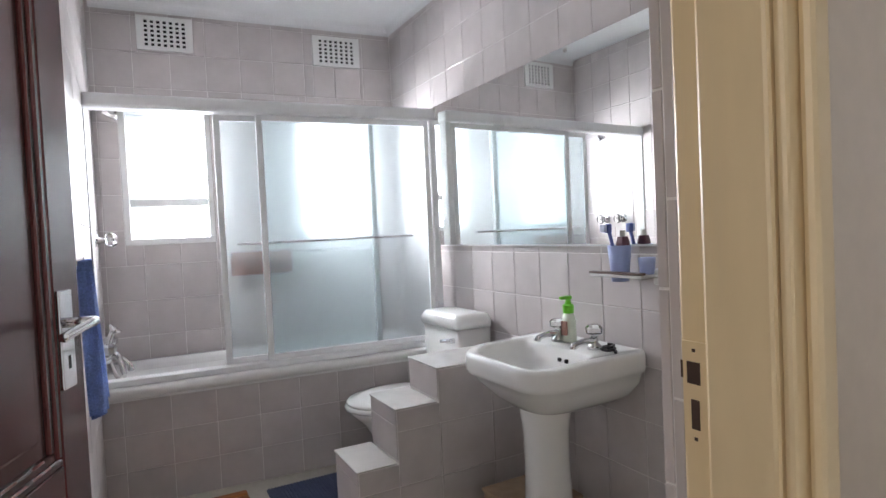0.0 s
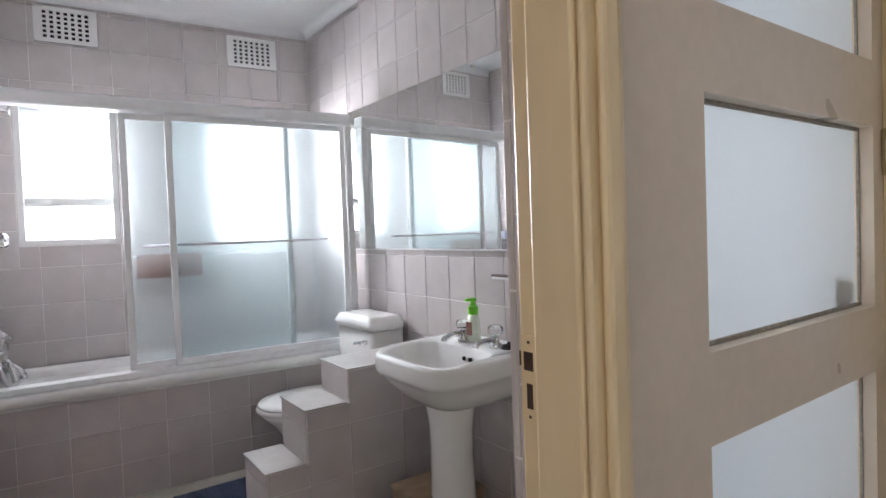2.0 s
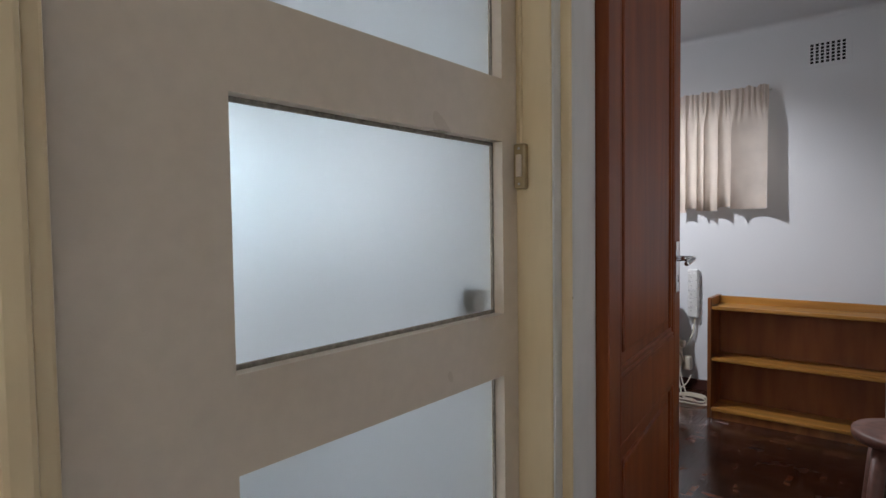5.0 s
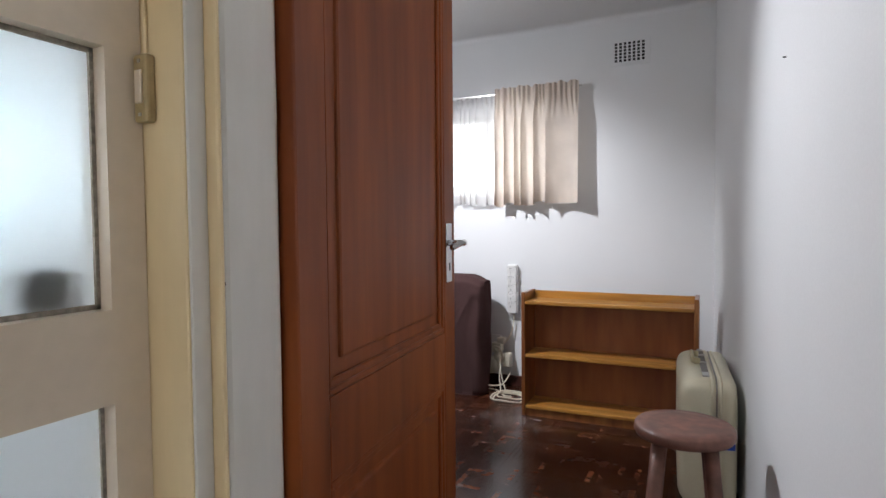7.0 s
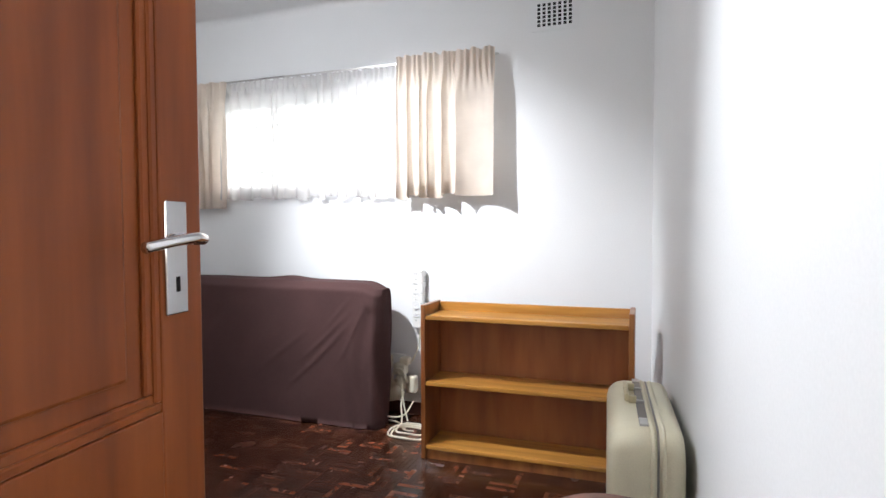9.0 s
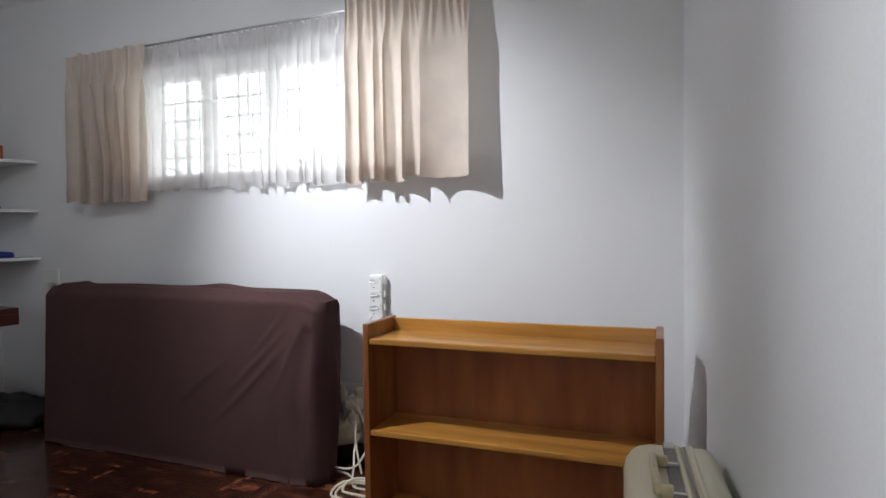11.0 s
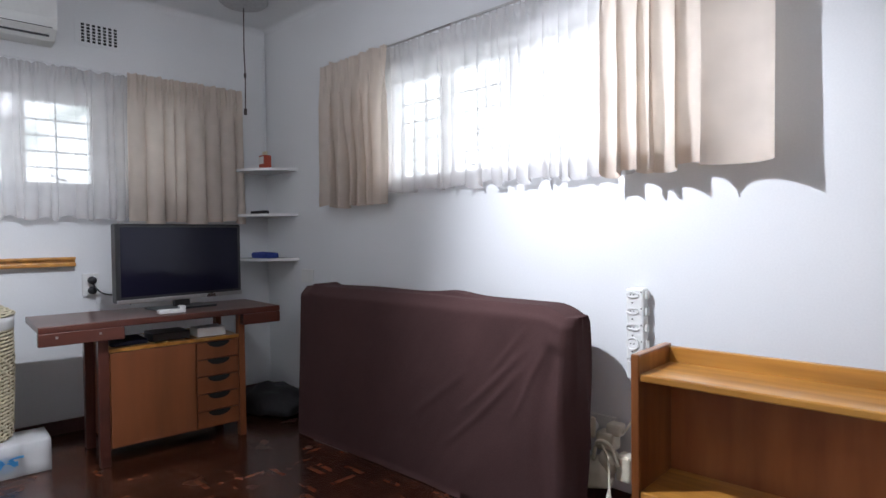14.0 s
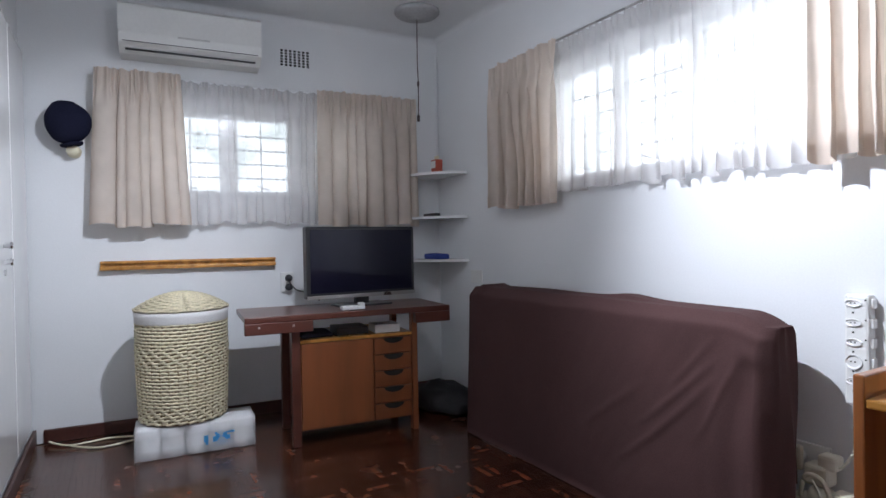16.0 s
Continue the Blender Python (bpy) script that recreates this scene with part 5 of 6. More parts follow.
scale_box = thing("wooden_box", (-1.32, -3.25, BF), "small beige wooden box beside the pedestal", "box")
boxes("body", mat("beige_wood", (0.36, 0.26, 0.17), 0.5, grain=20, var=0.15), scale_box, ((-1.52, -3.38, BF), (-1.28, -3.12, BF + 0.12)), bevel=0.004)
boxes("lid", bpy.data.materials["beige_wood"], scale_box, ((-1.525, -3.385, BF + 0.1215), (-1.275, -3.115, BF + 0.137)), bevel=0.004)
handle = tagged(boxes("inner_handle", M_dark, glazed, ((-0.080, -3.372, 1.0), (-0.045, -3.302, 1.052)), bevel=0.016), "dark handle behind the glass")
lw_vent = vent("vent", Matrix.Translation((-1.95, -4.608, 2.08)), 0.26, 0.17, 7, 6, M_white)

# ---- bedroom small things ----
def holes(name, m, w, h, cols, rows, label):
    """A cast vent plate flush with the wall, with rows of small holes: x along the wall, y out."""
    return vent(name, m, w, h, cols, rows, M_wall, 0.004, label)


holes("vent", Matrix.Translation((0.27, 0, 2.075)) @ Matrix.Rotation(math.pi, 4, "Z"), 0.24, 0.165, 7, 6, "white painted air vent with rows of holes")
holes("vent", MW @ Matrix.Translation((0.84, 0, 2.075)), 0.235, 0.14, 7, 6, "white painted air vent with rows of holes")

rail_c = thing("curtain_rail", (-1.3, -0.1, 1.98), "thin white curtain rail above the window", "curtain rail")
boxes("rail", M_steel, rail_c, ((-2.40, -0.062, 1.968), (-0.13, -0.054, 1.976)))
for x in (-2.38, -1.3, -0.2):
    boxes("bracket", M_alu, rail_c, ((x, -0.054, 1.966), (x + 0.012, 0, 1.977)))
rail_w = thing("curtain_rail", west(1.1, 0.08, 1.95), "thin white curtain rail above the small window", "curtain rail")
boxes("rail", M_wall, rail_w, ((0.18, 0.07, 1.932), (2.0, 0.078, 1.940)), m=MW)
for x in (0.22, 1.1, 2.0):
    boxes("bracket", M_alu, rail_w, ((x, 0, 1.932), (x + 0.015, 0.07, 1.944)), m=MW)

ledge = thing("wooden_wall_rail", west(1.55, 0.03, 0.9), "honey pine wooden rail fixed to the wall", "wall rail")
boxes("board", M_pine, ledge, ((1.10, 0.001, 0.885), (2.01, 0.02, 0.935)), bevel=0.004, m=MW)
boxes("ledge", M_pine, ledge, ((1.10, 0.0205, 0.885), (2.01, 0.045, 0.905)), bevel=0.004, m=MW)
boxes("ledge", M_pine, ledge, ((1.10, 0.0205, 0.920), (2.01, 0.038, 0.935)), bevel=0.004, m=MW)

# cap on a hook
cap = thing("cap", west(2.12, 0.08, 1.55), "dark navy cloth cap hanging on a wall hook", "cap")
Mc = mat("navy_cloth", (0.012, 0.013, 0.03), 0.9, grain=200, var=0.2, bump=0.2, spec=0.1)
bm = bmesh.new()
bmesh.ops.create_uvsphere(bm, u_segments=24, v_segments=14, radius=0.105)
for v in bm.verts:
    v.co.y *= 0.62
    v.co.z *= 1.05 + 0.06 * math.sin(v.co.x * 20)
    v.co += v.normal * 0.006 * noise.noise(v.co * 18)
part("crown", bm, Mc, cap, m=MW @ Matrix.Translation((2.13, 0.085, 1.655)), soft=True)
bm = bmesh.new()
lathe(bm, [(0.002, 0), (0.05, 0.003), (0.055, 0.012), (0.03, 0.018)], MW @ pose(2.115, 0.075, 1.535, 0, 12, 0), 18)
part("peak", bm, Mc, cap, soft=True)
hook = thing("wall_hook", west(2.11, 0.02, 1.5), "cream wooden wall hook", "hook")
bm = bmesh.new()
lathe(bm, [(0.03, 0), (0.034, 0.01), (0.02, 0.02), (0.018, 0.05), (0.03, 0.055), (0.03, 0.066)], MW @ pose(2.115, 0.0, 1.515, -90, 0, 0), 16)
part("peg", bm, M_case, hook, soft=True)

# corner shelves and their things
for i, z in enumerate((1.451, 1.172, 0.898)):
    s = thing("corner_shelf", (-3.0, -0.1, z), "white quarter-round corner shelf", "shelf", "corner shelves")
    bm = bmesh.new()
    c = (-3.171, -0.001)
    pts = [c] + [(c[0] + 0.375 * math.sin(a), c[1] - 0.27 * math.cos(a)) for a in [radians(4 + 86 * k / 12) for k in range(13)]]
    prism(bm, pts, z - 0.016, z)
    part("board", bm, M_white, s)
rad = thing("small_radio", (-3.0, -0.12, 1.452), "small red and white box on a corner shelf", "box")
boxes("body", mat("red_plastic", (0.42, 0.07, 0.035), 0.45), rad, ((-3.02, -0.14, 1.452), (-2.95, -0.09, 1.54)), bevel=0.006)
boxes("front", M_plastic, rad, ((-3.012, -0.1425, 1.485), (-2.958, -0.1395, 1.53)))
boxes("handle", M_case, rad, ((-3.01, -0.12, 1.541), (-2.96, -0.11, 1.565)), bevel=0.004)
pen = thing("remote_control", (-3.02, -0.15, 1.173), "slim dark remote control on a corner shelf", "remote")
boxes("body", M_dark, pen, ((-3.08, -0.17, 1.173), (-2.92, -0.13, 1.193)), bevel=0.004)
bl = thing("folded_cloth", (-2.97, -0.15, 0.899), "crumpled blue cloth on a corner shelf", "cloth")
bm = bmesh.new()
box(bm, (-3.05, -0.19, 0.899), (-2.86, -0.10, 0.935), 0.014, seg=3)
for v in bm.verts:
    v.co.z += 0.012 * noise.noise(v.co * 30) if v.co.z > 0.91 else 0
part("cloth", bm, mat("blue_cloth", (0.035, 0.06, 0.28), 0.9, grain=100, var=0.2), bl, soft=True)

con = thing("wall_conduit", (-3.16, -0.03, 1.6), "thin white conduit running down the corner", "conduit")
bm = bmesh.new()
tube(bm, [(-3.155, -0.015, 1.56), (-3.155, -0.015, 2.27)], 0.007, 8)
part("pipe", bm, M_wall, con)

rose = thing("ceiling_rose", (-2.785, -0.345, H), "round grey ceiling plate with a hanging pull cord", "ceiling fixture")
bm = bmesh.new()
lathe(bm, [(0.135, H - 0.002), (0.135, H - 0.015), (0.12, H - 0.028), (0.06, H - 0.034), (0.02, H - 0.05)], Matrix.Translation((-2.785, -0.345, 0)), 36)
part("plate", bm, mat("grey_paint", (0.42, 0.42, 0.43), 0.6), rose, soft=True)
bm = bmesh.new()
tube(bm, smooth([(-2.785, -0.345, H - 0.05), (-2.79, -0.345, 2.1), (-2.782, -0.345, 1.95), (-2.787, -0.345, 1.735)], 6), 0.0035, 6)
tube(bm, [(-2.787, -0.345, 1.765), (-2.787, -0.345, 1.73)], 0.009, 8)
tube(bm, [(-2.784, -0.345, 1.965), (-2.784, -0.345, 1.94)], 0.007, 8)
part("cord", bm, mat("brown_cord", (0.07, 0.05, 0.045), 0.7), rose, "dark hanging cord")

lampshade = thing("ceiling_spotlight", (-1.38, -1.33, H), "white ceiling spotlight with three heads", "lamp")
bm = bmesh.new()
lathe(bm, [(0.05, H - 0.002), (0.05, H - 0.02), (0.02, H - 0.03), (0.02, H - 0.07)], Matrix.Translation((-1.38, -1.32, 0)), 20)
part("fitting", bm, M_plastic, lampshade, soft=True)
for eye, target, energy, size in HEADS:
    bm = bmesh.new()
    d = (Vector(target) - Vector(eye)).normalized()
    e = Vector(eye)
    tube(bm, [(-1.38, -1.32, H - 0.06), e - d * 0.07], 0.006, 8)
    lathe(bm, [(0.02, 0.09), (0.034, 0.06), (0.036, 0.012), (0.034, 0.012), (0.03, 0.055)], look(e, target), 18)
    part("spot_head", bm, M_plastic, lampshade, soft=True)

# sockets, power strip, cables
def socket(name, m, label, plugs):
    """A wall socket plate: x across, y out of the wall, z up."""
    t = thing(name, m.translation, label, "socket")
    boxes("plate", M_plastic, t, ((-0.06, 0, -0.04), (0.06, 0.012, 0.04)), bevel=0.003, m=m)
    for x, material in plugs:
        bm = bmesh.new()
        lathe(bm, [(0.02, 0.012), (0.022, 0.02), (0.02, 0.045), (0.012, 0.052)], m @ pose(x, 0, -0.005, -90, 0, 0), 16)
        part("plug", bm, material, t, soft=True)
    return t


def north(x, z):
    return Matrix.Translation((x, 0, z)) @ Matrix.Rotation(math.pi, 4, "Z")


socket("wall_socket", MW @ Matrix.Translation((1.03, 0, 0.78)) @ Matrix.Rotation(radians(90), 4, "Y"), "white wall socket with two black plugs", [(0.03, M_dark), (-0.025, M_dark)])
socket("wall_socket", north(-2.70, 0.79), "white wall socket beside the corner", [])
socket("wall_socket", north(-0.75, 0.30), "white wall socket with adaptors and plugs", [(0.03, M_plastic)])
M_old = mat("yellowed_white_plastic", (0.66, 0.62, 0.50), 0.4, var=0.03, svar=0.12, bump=0.02)
ad = thing("plug_adaptor", (-0.78, -0.06, 0.14), "cluster of yellowed plug adaptors and transformers", "adaptor")
for a, b in (((-0.80, -0.075, 0.265), (-0.745, -0.0525, 0.345)), ((-0.735, -0.085, 0.235), (-0.665, -0.02, 0.30)), ((-0.70, -0.075, 0.29), (-0.645, -0.02, 0.335)), ((-0.86, -0.10, 0.20), (-0.80, -0.03, 0.27)), ((-0.655, -0.09, 0.14), (-0.60, -0.03, 0.235))):
    boxes("adaptor", M_old, ad, (a, b), bevel=0.01)
# round transformer lying on its side
bm = bmesh.new()
lathe(bm, [(0.03, 0), (0.052, 0.006), (0.058, 0.02), (0.058, 0.13), (0.05, 0.15), (0.025, 0.156)], pose(-0.835, -0.085, 0.125, 0, 78, 8), 28)
part("transformer", bm, M_old, ad, soft=True)
bm = bmesh.new()
lathe(bm, [(0.035, 0), (0.04, 0.01), (0.04, 0.05), (0.032, 0.06)], pose(-0.70, -0.06, 0.17, 15, 25, 0), 20)
part("transformer", bm, M_old, ad, soft=True)
bm = bmesh.new()
tube(bm, smooth([(-0.735, -0.10, 0.20), (-0.71, -0.115, 0.275), (-0.665, -0.11, 0.27), (-0.64, -0.10, 0.20)], 6), 0.007, 8)
part("grip", bm, M_old, ad, soft=True)
strip = thing("power_strip", (-0.58, -0.03, 0.5), "white five-way power strip mounted upright on the wall", "power strip")
boxes("body", M_plastic, strip, ((-0.622, -0.045, 0.50), (-0.555, -0.001, 0.83)), bevel=0.008)
for i in range(5):
    z = 0.805 - i * 0.058
    flat = 1.0 if i == 3 else 0.45
    bm = bmesh.new()
    lathe(bm, [(0.0235, 0), (0.0235, 0.005), (0.0195, 0.005), (0.0175, 0.0012)], pose(-0.596, -0.045, z, 90, 0, 0), 22, 1.0, flat)
    o = part("outlet", bm, M_white, strip)
    boxes("pin_hole", M_hole, o, *[((-0.604 + 0.011 * q, -0.0475, z - 0.0015), (-0.600 + 0.011 * q, -0.046, z + 0.002)) for q in range(2)])
    boxes("indicator", M_hole, strip, ((-0.599, -0.0465, z - 0.031), (-0.594, -0.0445, z - 0.026)))
    boxes("indicator", M_hole, strip, ((-0.566, -0.0462, z + 0.008), (-0.562, -0.0445, z + 0.012)))
    boxes("rocker", M_plastic, strip, ((-0.5555, -0.034, z - 0.014), (-0.548, -0.012, z + 0.014)), bevel=0.002)
strip.location.x -= 0.012
cab = thing("cables", (-0.7, -0.2, 0), "tangle of white cables below the wall sockets", "cable")
for r, cx, cy, zz in ((0.085, -0.50, -0.335, 0.006), (0.10, -0.495, -0.345, 0.014), (0.075, -0.49, -0.32, 0.022)):
    bm = bmesh.new()
    tube(bm, [(cx - 0.03 + r * math.cos(a * 0.36) * 1.15, cy + r * 0.75 * math.sin(a * 0.36), zz + 0.02 * max(0, math.sin(a * 0.36)) + 0.004 * math.sin(a * 1.1)) for a in range(18)], 0.005, 6)
    part("cable", bm, M_old, cab)
for pts in ([(-0.59, -0.025, 0.50), (-0.60, -0.03, 0.40), (-0.63, -0.05, 0.32), (-0.66, -0.06, 0.30)],
            [(-0.85, -0.10, 0.24), (-0.86, -0.13, 0.14), (-0.80, -0.19, 0.06), (-0.70, -0.22, 0.045), (-0.60, -0.24, 0.07), (-0.56, -0.20, 0.14)],
            [(-0.66, -0.10, 0.15), (-0.655, -0.15, 0.10), (-0.63, -0.20, 0.05), (-0.59, -0.28, 0.012), (-0.52, -0.30, 0.012)],
            [(-0.86, -0.12, 0.012), (-0.78, -0.17, 0.010), (-0.66, -0.20, 0.014), (-0.58, -0.27, 0.010)],
            [(-0.70, -0.10, 0.26), (-0.66, -0.13, 0.22), (-0.64, -0.16, 0.12), (-0.60, -0.19, 0.02)]):
    bm = bmesh.new()
    tube(bm, smooth(pts, 7), 0.0045, 6)
    part("cable", bm, M_old, cab)
lead = thing("floor_cable", west(1.95, 0.2, 0), "white cable lying in a loop on the floor", "cable")
bm = bmesh.new()
tube(bm, smooth([west(2.25, 0.06, 0.02), west(2.15, 0.13, 0.008), west(1.98, 0.10, 0.008), west(1.82, 0.16, 0.008), west(2.0, 0.24, 0.008), west(2.14, 0.16, 0.012)], 8), 0.005, 6)
part("cable", bm, M_case, lead)
bag = thing("black_bag", (-2.85, -0.2, 0), "crumpled black bag on the floor in the corner", "bag")
bm = bmesh.new()
bmesh.ops.create_uvsphere(bm, u_segments=30, v_segments=16, radius=1)
for v in bm.verts:
    q = 1 + 0.25 * noise.noise(v.co * 2.2) + 0.08 * noise.noise(v.co * 6)
    v.co = Vector((-2.80 + 0.26 * v.co.x * q, -0.20 + 0.17 * v.co.y * q, max(0.004, 0.05 + 0.10 * v.co.z * q)))
part("bag_body", bm, mat("black_cloth", (0.015, 0.014, 0.016), 0.7, grain=40, var=0.2), bag, soft=True)

# things on the workbench
def on_bench(x, y, z):
    return MBENCH @ Vector((x, y, z))


box1 = thing("white_box", on_bench(0.72, 0.15, 0.53), "small white box under the bench top", "box")
boxes("body", M_plastic, box1, ((0.66, 0.08, 0.531), (0.80, 0.2, 0.575)), bevel=0.004, m=MBENCH)
dev = thing("set_top_box", on_bench(0.5, 0.2, 0.53), "flat black set-top box under the bench top", "device")
boxes("body", M_dark, dev, ((0.46, 0.1, 0.531), (0.63, 0.26, 0.57)), bevel=0.004, m=MBENCH)
dev2 = thing("dark_cloth", on_bench(0.32, 0.2, 0.53), "dark blue folded cloth under the bench top", "cloth")
boxes("body", mat("dark_blue_cloth", (0.02, 0.022, 0.05), 0.9), dev2, ((0.28, 0.09, 0.531), (0.44, 0.3, 0.552)), bevel=0.008, m=MBENCH)
rem = thing("white_remote", on_bench(0.55, 0.08, 0.665), "white gadget lying on the bench top", "remote")
boxes("body", M_plastic, rem, ((0.48, 0.05, 0.666), (0.60, 0.10, 0.686)), ((0.57, 0.05, 0.686), (0.60, 0.09, 0.70)), bevel=0.004, m=MBENCH)
for i in range(2):
    boxes("screw", M_steel, bench, ((0.06 + i * 0.16, -0.003, 0.61), (0.07 + i * 0.16, 0.002, 0.62)), m=MBENCH)
tvlead = thing("tv_cable", west(1.0, 0.05, 0.7), "black lead from the wall socket to the television", "cable")
bm = bmesh.new()
tube(bm, smooth([west(1.03, 0.05, 0.79), west(1.0, 0.12, 0.74), west(0.93, 0.16, 0.72), west(0.88, 0.2, 0.675)], 6), 0.004, 6)
part("cable", bm, M_dark, tvlead)

# print on the paper pack
mp = MW @ Matrix.Translation((1.30, 0.34, 0))
pk = bpy.data.objects["toilet_roll_pack"]
Mbl = mat("blue_print", (0.04, 0.22, 0.45), 0.5)
boxes("print", Mbl, pk, ((0.12, 0.2155, 0.05), (0.20, 0.217, 0.075)), ((0.22, 0.2155, 0.04), (0.24, 0.217, 0.085)), ((0.10, 0.2155, 0.085), (0.19, 0.217, 0.095)), m=mp)
bm = bmesh.new()
lathe(bm, [(0.032, 0), (0.032, 0.002), (0.018, 0.002), (0.018, 0)], mp @ pose(0.16, 0.2155, 0.062, -90, 0, 0), 20, cap=False)
part("print", bm, Mbl, pk)

# cupboard knobs
for z in (1.023, 0.956):
    bm = bmesh.new()
    lathe(bm, [(0.012, 0), (0.008, 0.012), (0.016, 0.022), (0.012, 0.03)], pose(-2.62, -2.322, z, -90, 0, 0), 14)
    part("knob", bm, M_chrome, bpy.data.objects["built_in_cupboard"], "chrome knob", soft=True)
boxes("keyhole_plate", M_chrome, bpy.data.objects["built_in_cupboard"], ((-2.635, -2.322, 0.90), (-2.605, -2.32, 0.925)))
nail = thing("nail", (0.80, -1.995, 1.52), "small dark nail in the white wall", "nail")
bm = bmesh.new()
tube(bm, [ME @ Vector((3.618, 0.0, 1.52)), ME @ Vector((3.618, 0.008, 1.521))], 0.002, 6)
part("pin", bm, M_dark, nail)

# skirtings
structure(boxes("baseboard", M_skirt, None, ((0.03, 0.0, 0), (2.28, 0.016, 0.07)), bevel=0.003, m=MW), "dark stained wooden skirting", "skirting")
structure(boxes("baseboard", M_skirt, None, ((-3.15, -0.016, 0), (0.60, 0.0, 0.07)), bevel=0.003), "dark stained wooden skirting", "skirting")
structure(boxes("baseboard", M_skirt, None, ((-3.34, -2.3215, 0), (-0.62, -2.305, 0.075)), bevel=0.003), "dark stained wooden skirting", "skirting")
coving((0.62, -0.001), (-3.16, -0.001), 0.035)
coving((-3.17, -0.01), (-3.34, -2.3), 0.035)


# ---- pieces: wall tiles ----
TILES = {}


def tile_mesh(w, h, t=0.003, e=0.0015):
    key = (round(w, 3), round(h, 3))
    if key not in TILES:
        e = min(e, w / 4, h / 4)
        v = [(0, 0, 0), (w, 0, 0), (w, 0, h), (0, 0, h), (0, t - 0.001, 0), (w, t - 0.001, 0), (w, t - 0.001, h), (0, t - 0.001, h), (e, t, e), (w - e, t, e), (w - e, t, h - e), (e, t, h - e)]
        f = [(0, 1, 5, 4), (1, 2, 6, 5), (2, 3, 7, 6), (3, 0, 4, 7), (4, 5, 9, 8), (5, 6, 10, 9), (6, 7, 11, 10), (7, 4, 8, 11), (8, 9, 10, 11)]
        me = bpy.data.meshes.new("tile")
        me.from_pydata(v, [], f)
        me.materials.append(M_tile)
        TILES[key] = me
    return TILES[key]


def cut(rects, hole):
    out = []
    a0, a1, b0, b1 = hole
    for x0, x1, z0, z1 in rects:
        if x1 <= a0 or x0 >= a1 or z1 <= b0 or z0 >= b1:
            out.append((x0, x1, z0, z1))
            continue
        if x0 < a0:
            out.append((x0, a0, z0, z1))
        if x1 > a1:
            out.append((a1, x1, z0, z1))
        x0, x1 = max(x0, a0), min(x1, a1)
        if z0 < b0:
            out.append((x0, x1, z0, b0))
        if z1 > b1:
            out.append((x0, x1, b1, z1))
    return out


def tile_wall(parent, m, x0, x1, z0, z1, w, h, zref, xref, holes=(), g=0.003):
    """Lays tiles over a rectangle of a wall: x along, y out of it, z up."""
    rnd = random.Random(int(x1 * 100) + int(z1 * 10))
    inv = parent.matrix_basis.inverted()
    i0, i1 = math.floor((x0 - xref) / w), math.ceil((x1 - xref) / w)
    j0, j1 = math.floor((z0 - zref) / h), math.ceil((z1 - zref) / h)
    for i in range(i0, i1):
        for j in range(j0, j1):
            r = (max(x0, xref + i * w), min(x1, xref + (i + 1) * w), max(z0, zref + j * h), min(z1, zref + (j + 1) * h))
            rects = [r]
            for ho in holes:
                rects = cut(rects, ho)
            for a0, a1, b0, b1 in rects:
                if a1 - a0 < 0.012 or b1 - b0 < 0.012:
                    continue
                ob = new("tile", tile_mesh(a1 - a0 - g, b1 - b0 - g))
                ob.parent = parent
                ob.matrix_parent_inverse = inv
                ob.matrix_basis = m @ Matrix.Translation((a0 + g / 2, rnd.uniform(0, 0.0008), b0 + g / 2))


W1, W2 = (1.04, 1.475, 1.15, 1.86), (0.10, 0.56, 1.15, 1.86)
tile_wall(wall_bath_far, MB, 0.0, 1.59, 0.5, H, 0.174, 0.182, 2.32, 0.0, (W1, W2, (1.10, 1.365, 2.15, 2.325), (0.195, 0.47, 2.135, 2.307)))
MR = Matrix(((-1, 0, 0, 0), (0, -1, 0, BY), (0, 0, 1, 0), (0, 0, 0, 1)))   # x runs inwards along the mirror wall
tile_wall(wall_bath_right, MR, 0.13, 2.96, 0.06, H, 0.174, 0.182, 2.32, 2.97, ((0.30, 2.42, 1.072, 1.80),))
ML = Matrix(((1, 0, 0, 0), (0, 1, 0, -4.62), (0, 0, 1, 0), (0, 0, 0, 1)))
tile_wall(wall_bath_left, ML, -3.09, -0.98, 0.06, H, 0.174, 0.182, 2.32, -3.06)
MP = MB @ Matrix.Translation((0, BD, 0))
tile_wall(bath, MP, 0.0, 1.57, BF, RZ - 0.059, 0.18, 0.15, BF, 0.03)
MSW = Matrix(((0, 1, 0, SX1), (1, 0, 0, 0), (0, 0, 1, 0), (0, 0, 0, 1)))
y1 = BY - 0.013
for y0, z in steps:
    tile_wall(low, MSW, y0, y1, BF, z - 0.009, 0.235, 0.2, 0.64 - 0.009, y0)
    y1 = y0
zprev = BF
for y0, z in reversed(steps):
    tile_wall(low, Matrix(((1, 0, 0, 0), (0, -1, 0, y0), (0, 0, 1, 0), (0, 0, 0, 1))), SX0, SX1, zprev + 0.001, z - 0.009, 0.3, 0.182, 0.64 - 0.009, SX0)
    zprev = z
MJ = Matrix(((1, 0, 0, 0), (0, -1, 0, -3.996), (0, 0, 1, 0), (0, 0, 0, 1)))
tile_wall(wall_hall, MJ, HX0, HX0 + 0.021, 0.06, 2.0, 0.3, 0.182, 2.32, HX0)

# ---- pieces: parquet fingers ----
FL, FW, NB = 0.118, 0.118 / 5, 5


def inside(x, y):
    east = 0.632 + (1.11 - 0.632) * (-y / 5.6)
    if y > -0.01 or x > east - 0.005 or y < -5.55:
        return False
    if y > -3.0:
        return x > -3.16 + 0.08 * y
    return x > 0.005


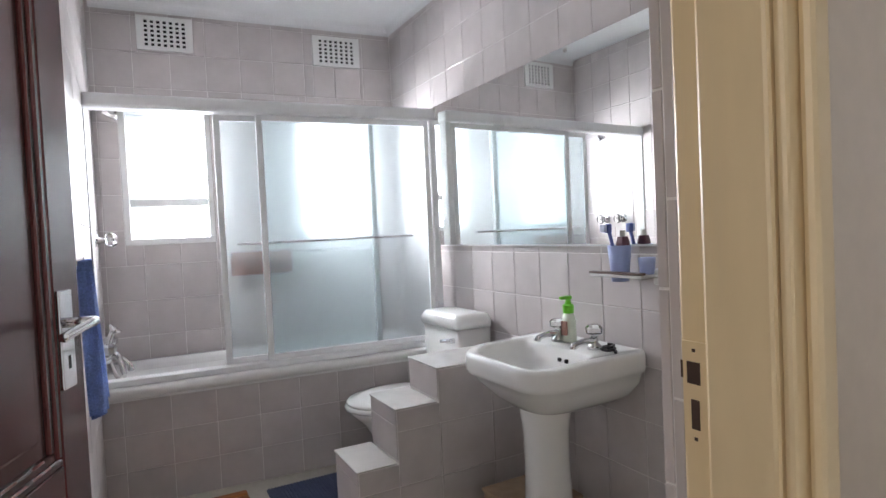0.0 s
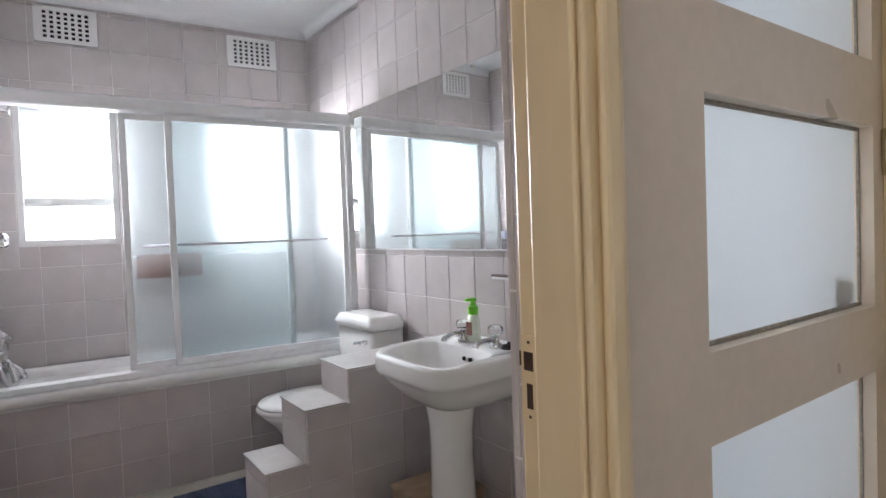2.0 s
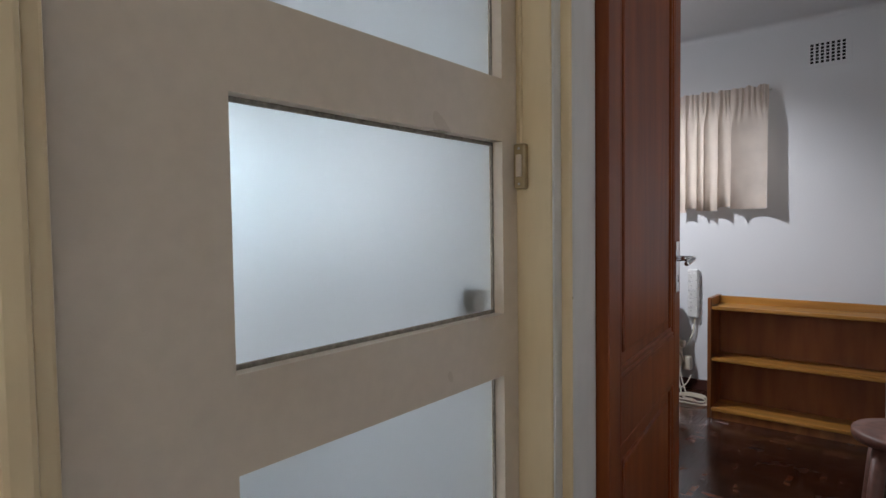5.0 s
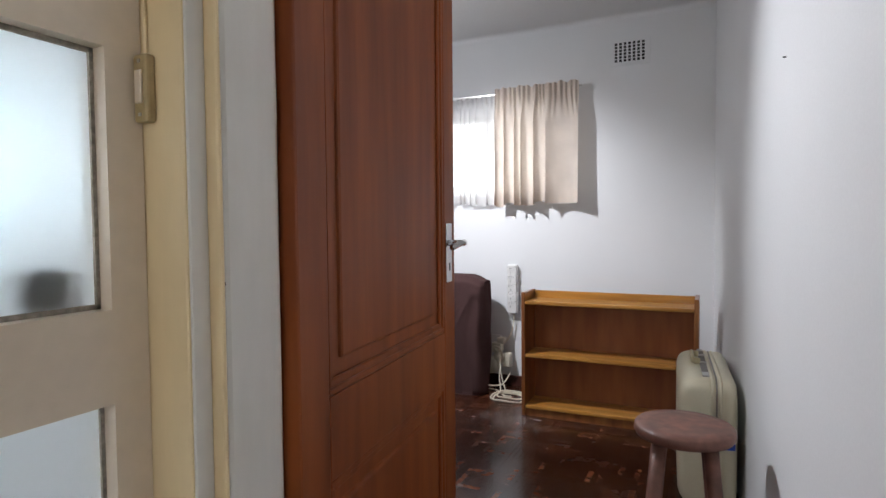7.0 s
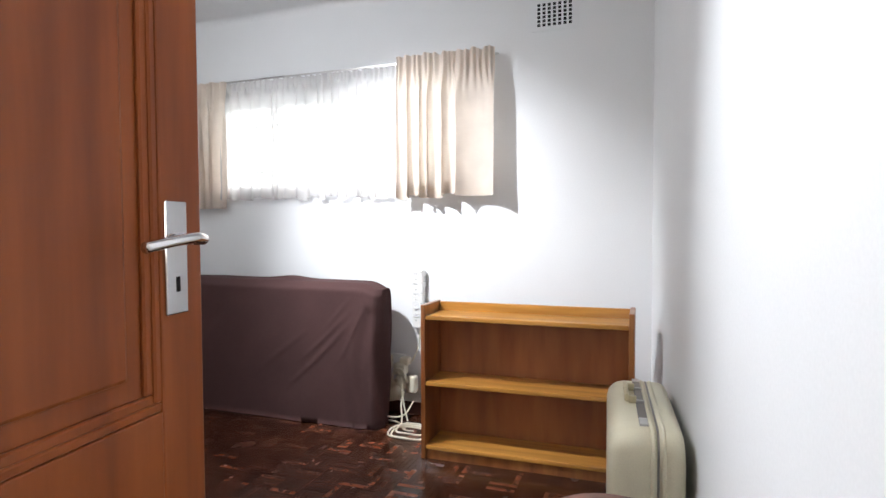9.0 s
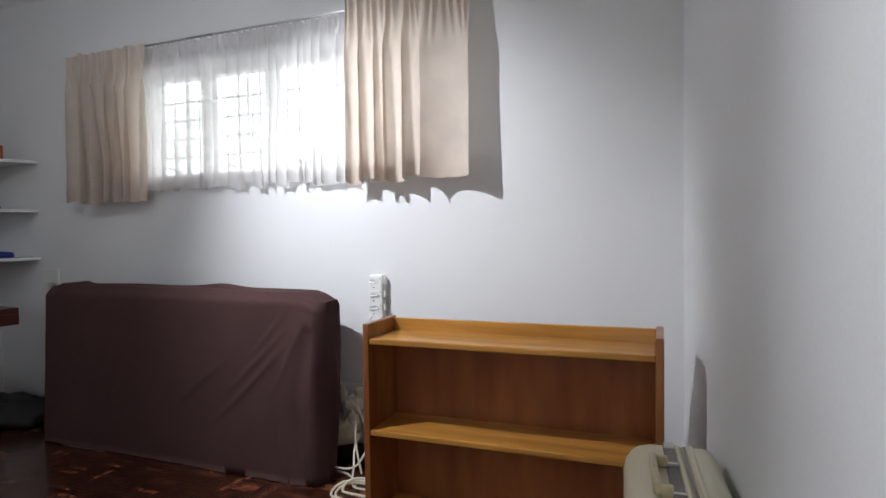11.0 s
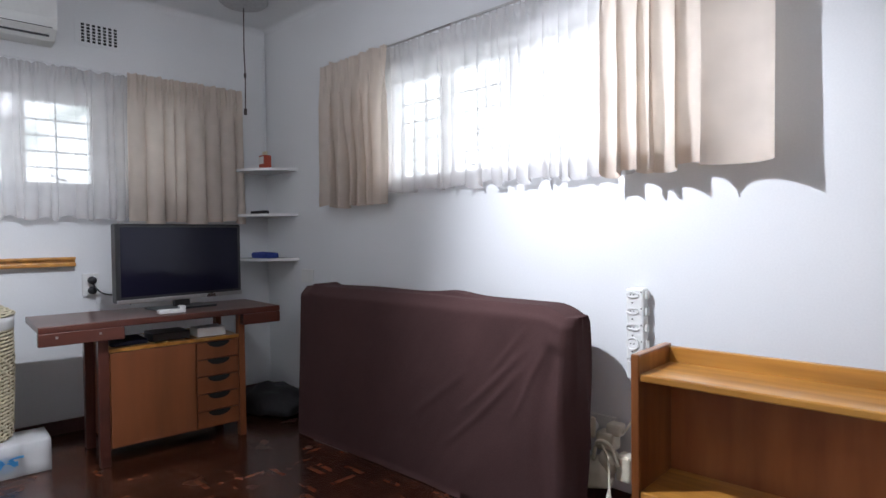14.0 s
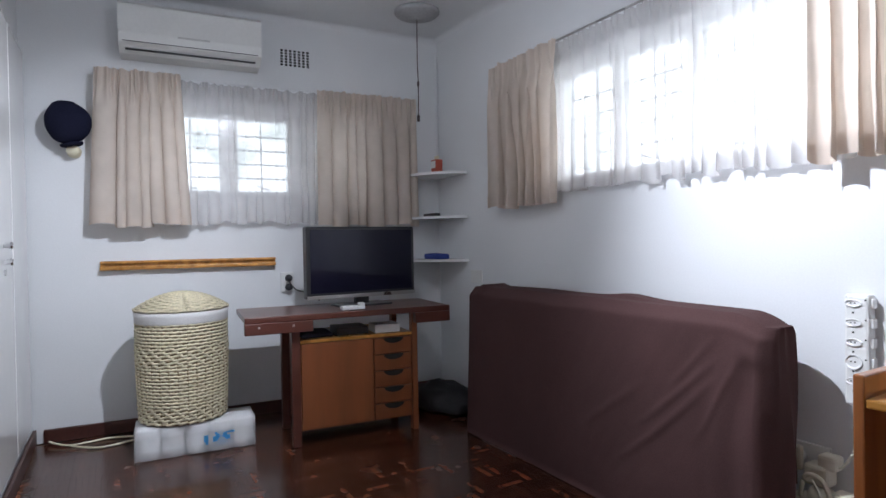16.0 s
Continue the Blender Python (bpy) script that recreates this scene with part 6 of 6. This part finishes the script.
verts, faces = [], []
nv = {}
rnd = random.Random(5)
for bi in range(-30, 12):
    for bj in range(-48, 1):
        cx, cy = bi * FL, bj * FL
        if not inside(cx + FL / 2, cy + FL / 2):
            continue
        for k in range(NB):
            if (bi + bj) % 2:
                x0, x1, y0, y1 = cx, cx + FL, cy + k * FW, cy + (k + 1) * FW
            else:
                x0, x1, y0, y1 = cx + k * FW, cx + (k + 1) * FW, cy, cy + FL
            g, z = 0.0003, -rnd.random() * 0.0003
            if -0.95 < cx < -0.02 and -1.20 < cy < -0.62:
                turned = (bi + bj) % 2
                if turned not in nv:
                    w, d = x1 - x0 - 2 * g, y1 - y0 - 2 * g
                    me = bpy.data.meshes.new("parquet_finger")
                    e = 0.0006
                    me.from_pydata([(0, 0, -0.005), (w, 0, -0.005), (w, d, -0.005), (0, d, -0.005), (0, 0, -e), (w, 0, -e), (w, d, -e), (0, d, -e), (e, e, 0), (w - e, e, 0), (w - e, d - e, 0), (e, d - e, 0)], [],
                                   [(0, 1, 5, 4), (1, 2, 6, 5), (2, 3, 7, 6), (3, 0, 4, 7), (4, 5, 9, 8), (5, 6, 10, 9), (6, 7, 11, 10), (7, 4, 8, 11), (8, 9, 10, 11)])
                    me.materials.append(M_parquet)
                    nv[turned] = me
                ob = new("parquet_finger", nv[turned])
                ob.parent = floor
                ob.matrix_basis = Matrix.Translation((x0 + g, y0 + g, z))
                continue
            b = len(verts)
            for zz in (-0.005, z):
                verts += [(x0 + g, y0 + g, zz), (x1 - g, y0 + g, zz), (x1 - g, y1 - g, zz), (x0 + g, y1 - g, zz)]
            faces += [(b + 4, b + 5, b + 6, b + 7)] + [(b + q, b + (q + 1) % 4, b + 4 + (q + 1) % 4, b + 4 + q) for q in range(4)]
me = bpy.data.meshes.new("parquet")
me.from_pydata(verts, [], faces)
me.materials.append(M_parquet)
pq = new("parquet", me)
pq.parent = floor
tagged(pq, "dark red wood block floor", "", "", "stuff")

# ---- outside ----
def overcast(name, pts, strength, label):
    """A far, plain bright sky with the blur of trees before it."""
    m = bpy.data.materials.new("bright_overcast")
    m.use_nodes = True
    nt = m.node_tree
    nt.nodes.remove(nt.nodes["Principled BSDF"])
    em, tc, ns = nt.nodes.new("ShaderNodeEmission"), nt.nodes.new("ShaderNodeTexCoord"), nt.nodes.new("ShaderNodeTexNoise")
    ns.inputs["Scale"].default_value, ns.inputs["Detail"].default_value = 1.6, 5
    nt.links.new(tc.outputs["Object"], ns.inputs["Vector"])
    c = ramp(nt, ns.outputs["Fac"], [(0.34, (0.50, 0.56, 0.53)), (0.48, (0.95, 0.98, 1.0)), (1.0, (1.0, 1.0, 1.0))])
    nt.links.new(c, em.inputs["Color"])
    em.inputs["Strength"].default_value = strength
    nt.links.new(em.outputs[0], nt.nodes["Material Output"].inputs["Surface"])
    bm = bmesh.new()
    bm.faces.new([bm.verts.new(p) for p in pts])
    return structure(part(name, bm, m), label, "backdrop")


overcast("backdrop", [(-7, 3.0, -0.5), (4, 3.0, -0.5), (4, 3.0, 5), (-7, 3.0, 5)], 2.6, "bright overcast sky behind blurred trees")
overcast("backdrop", [(-6.5, -5, -0.5), (-6.5, 2.9, -0.5), (-6.5, 2.9, 5), (-6.5, -5, 5)], 1.7, "bright overcast sky behind blurred trees")

structure(boxes("ground", mat("lawn", (0.06, 0.10, 0.03), 0.9, grain=4, var=0.3), None, ((-60, -60, -0.6), (60, 60, -0.5))), "green lawn around the house", "ground")
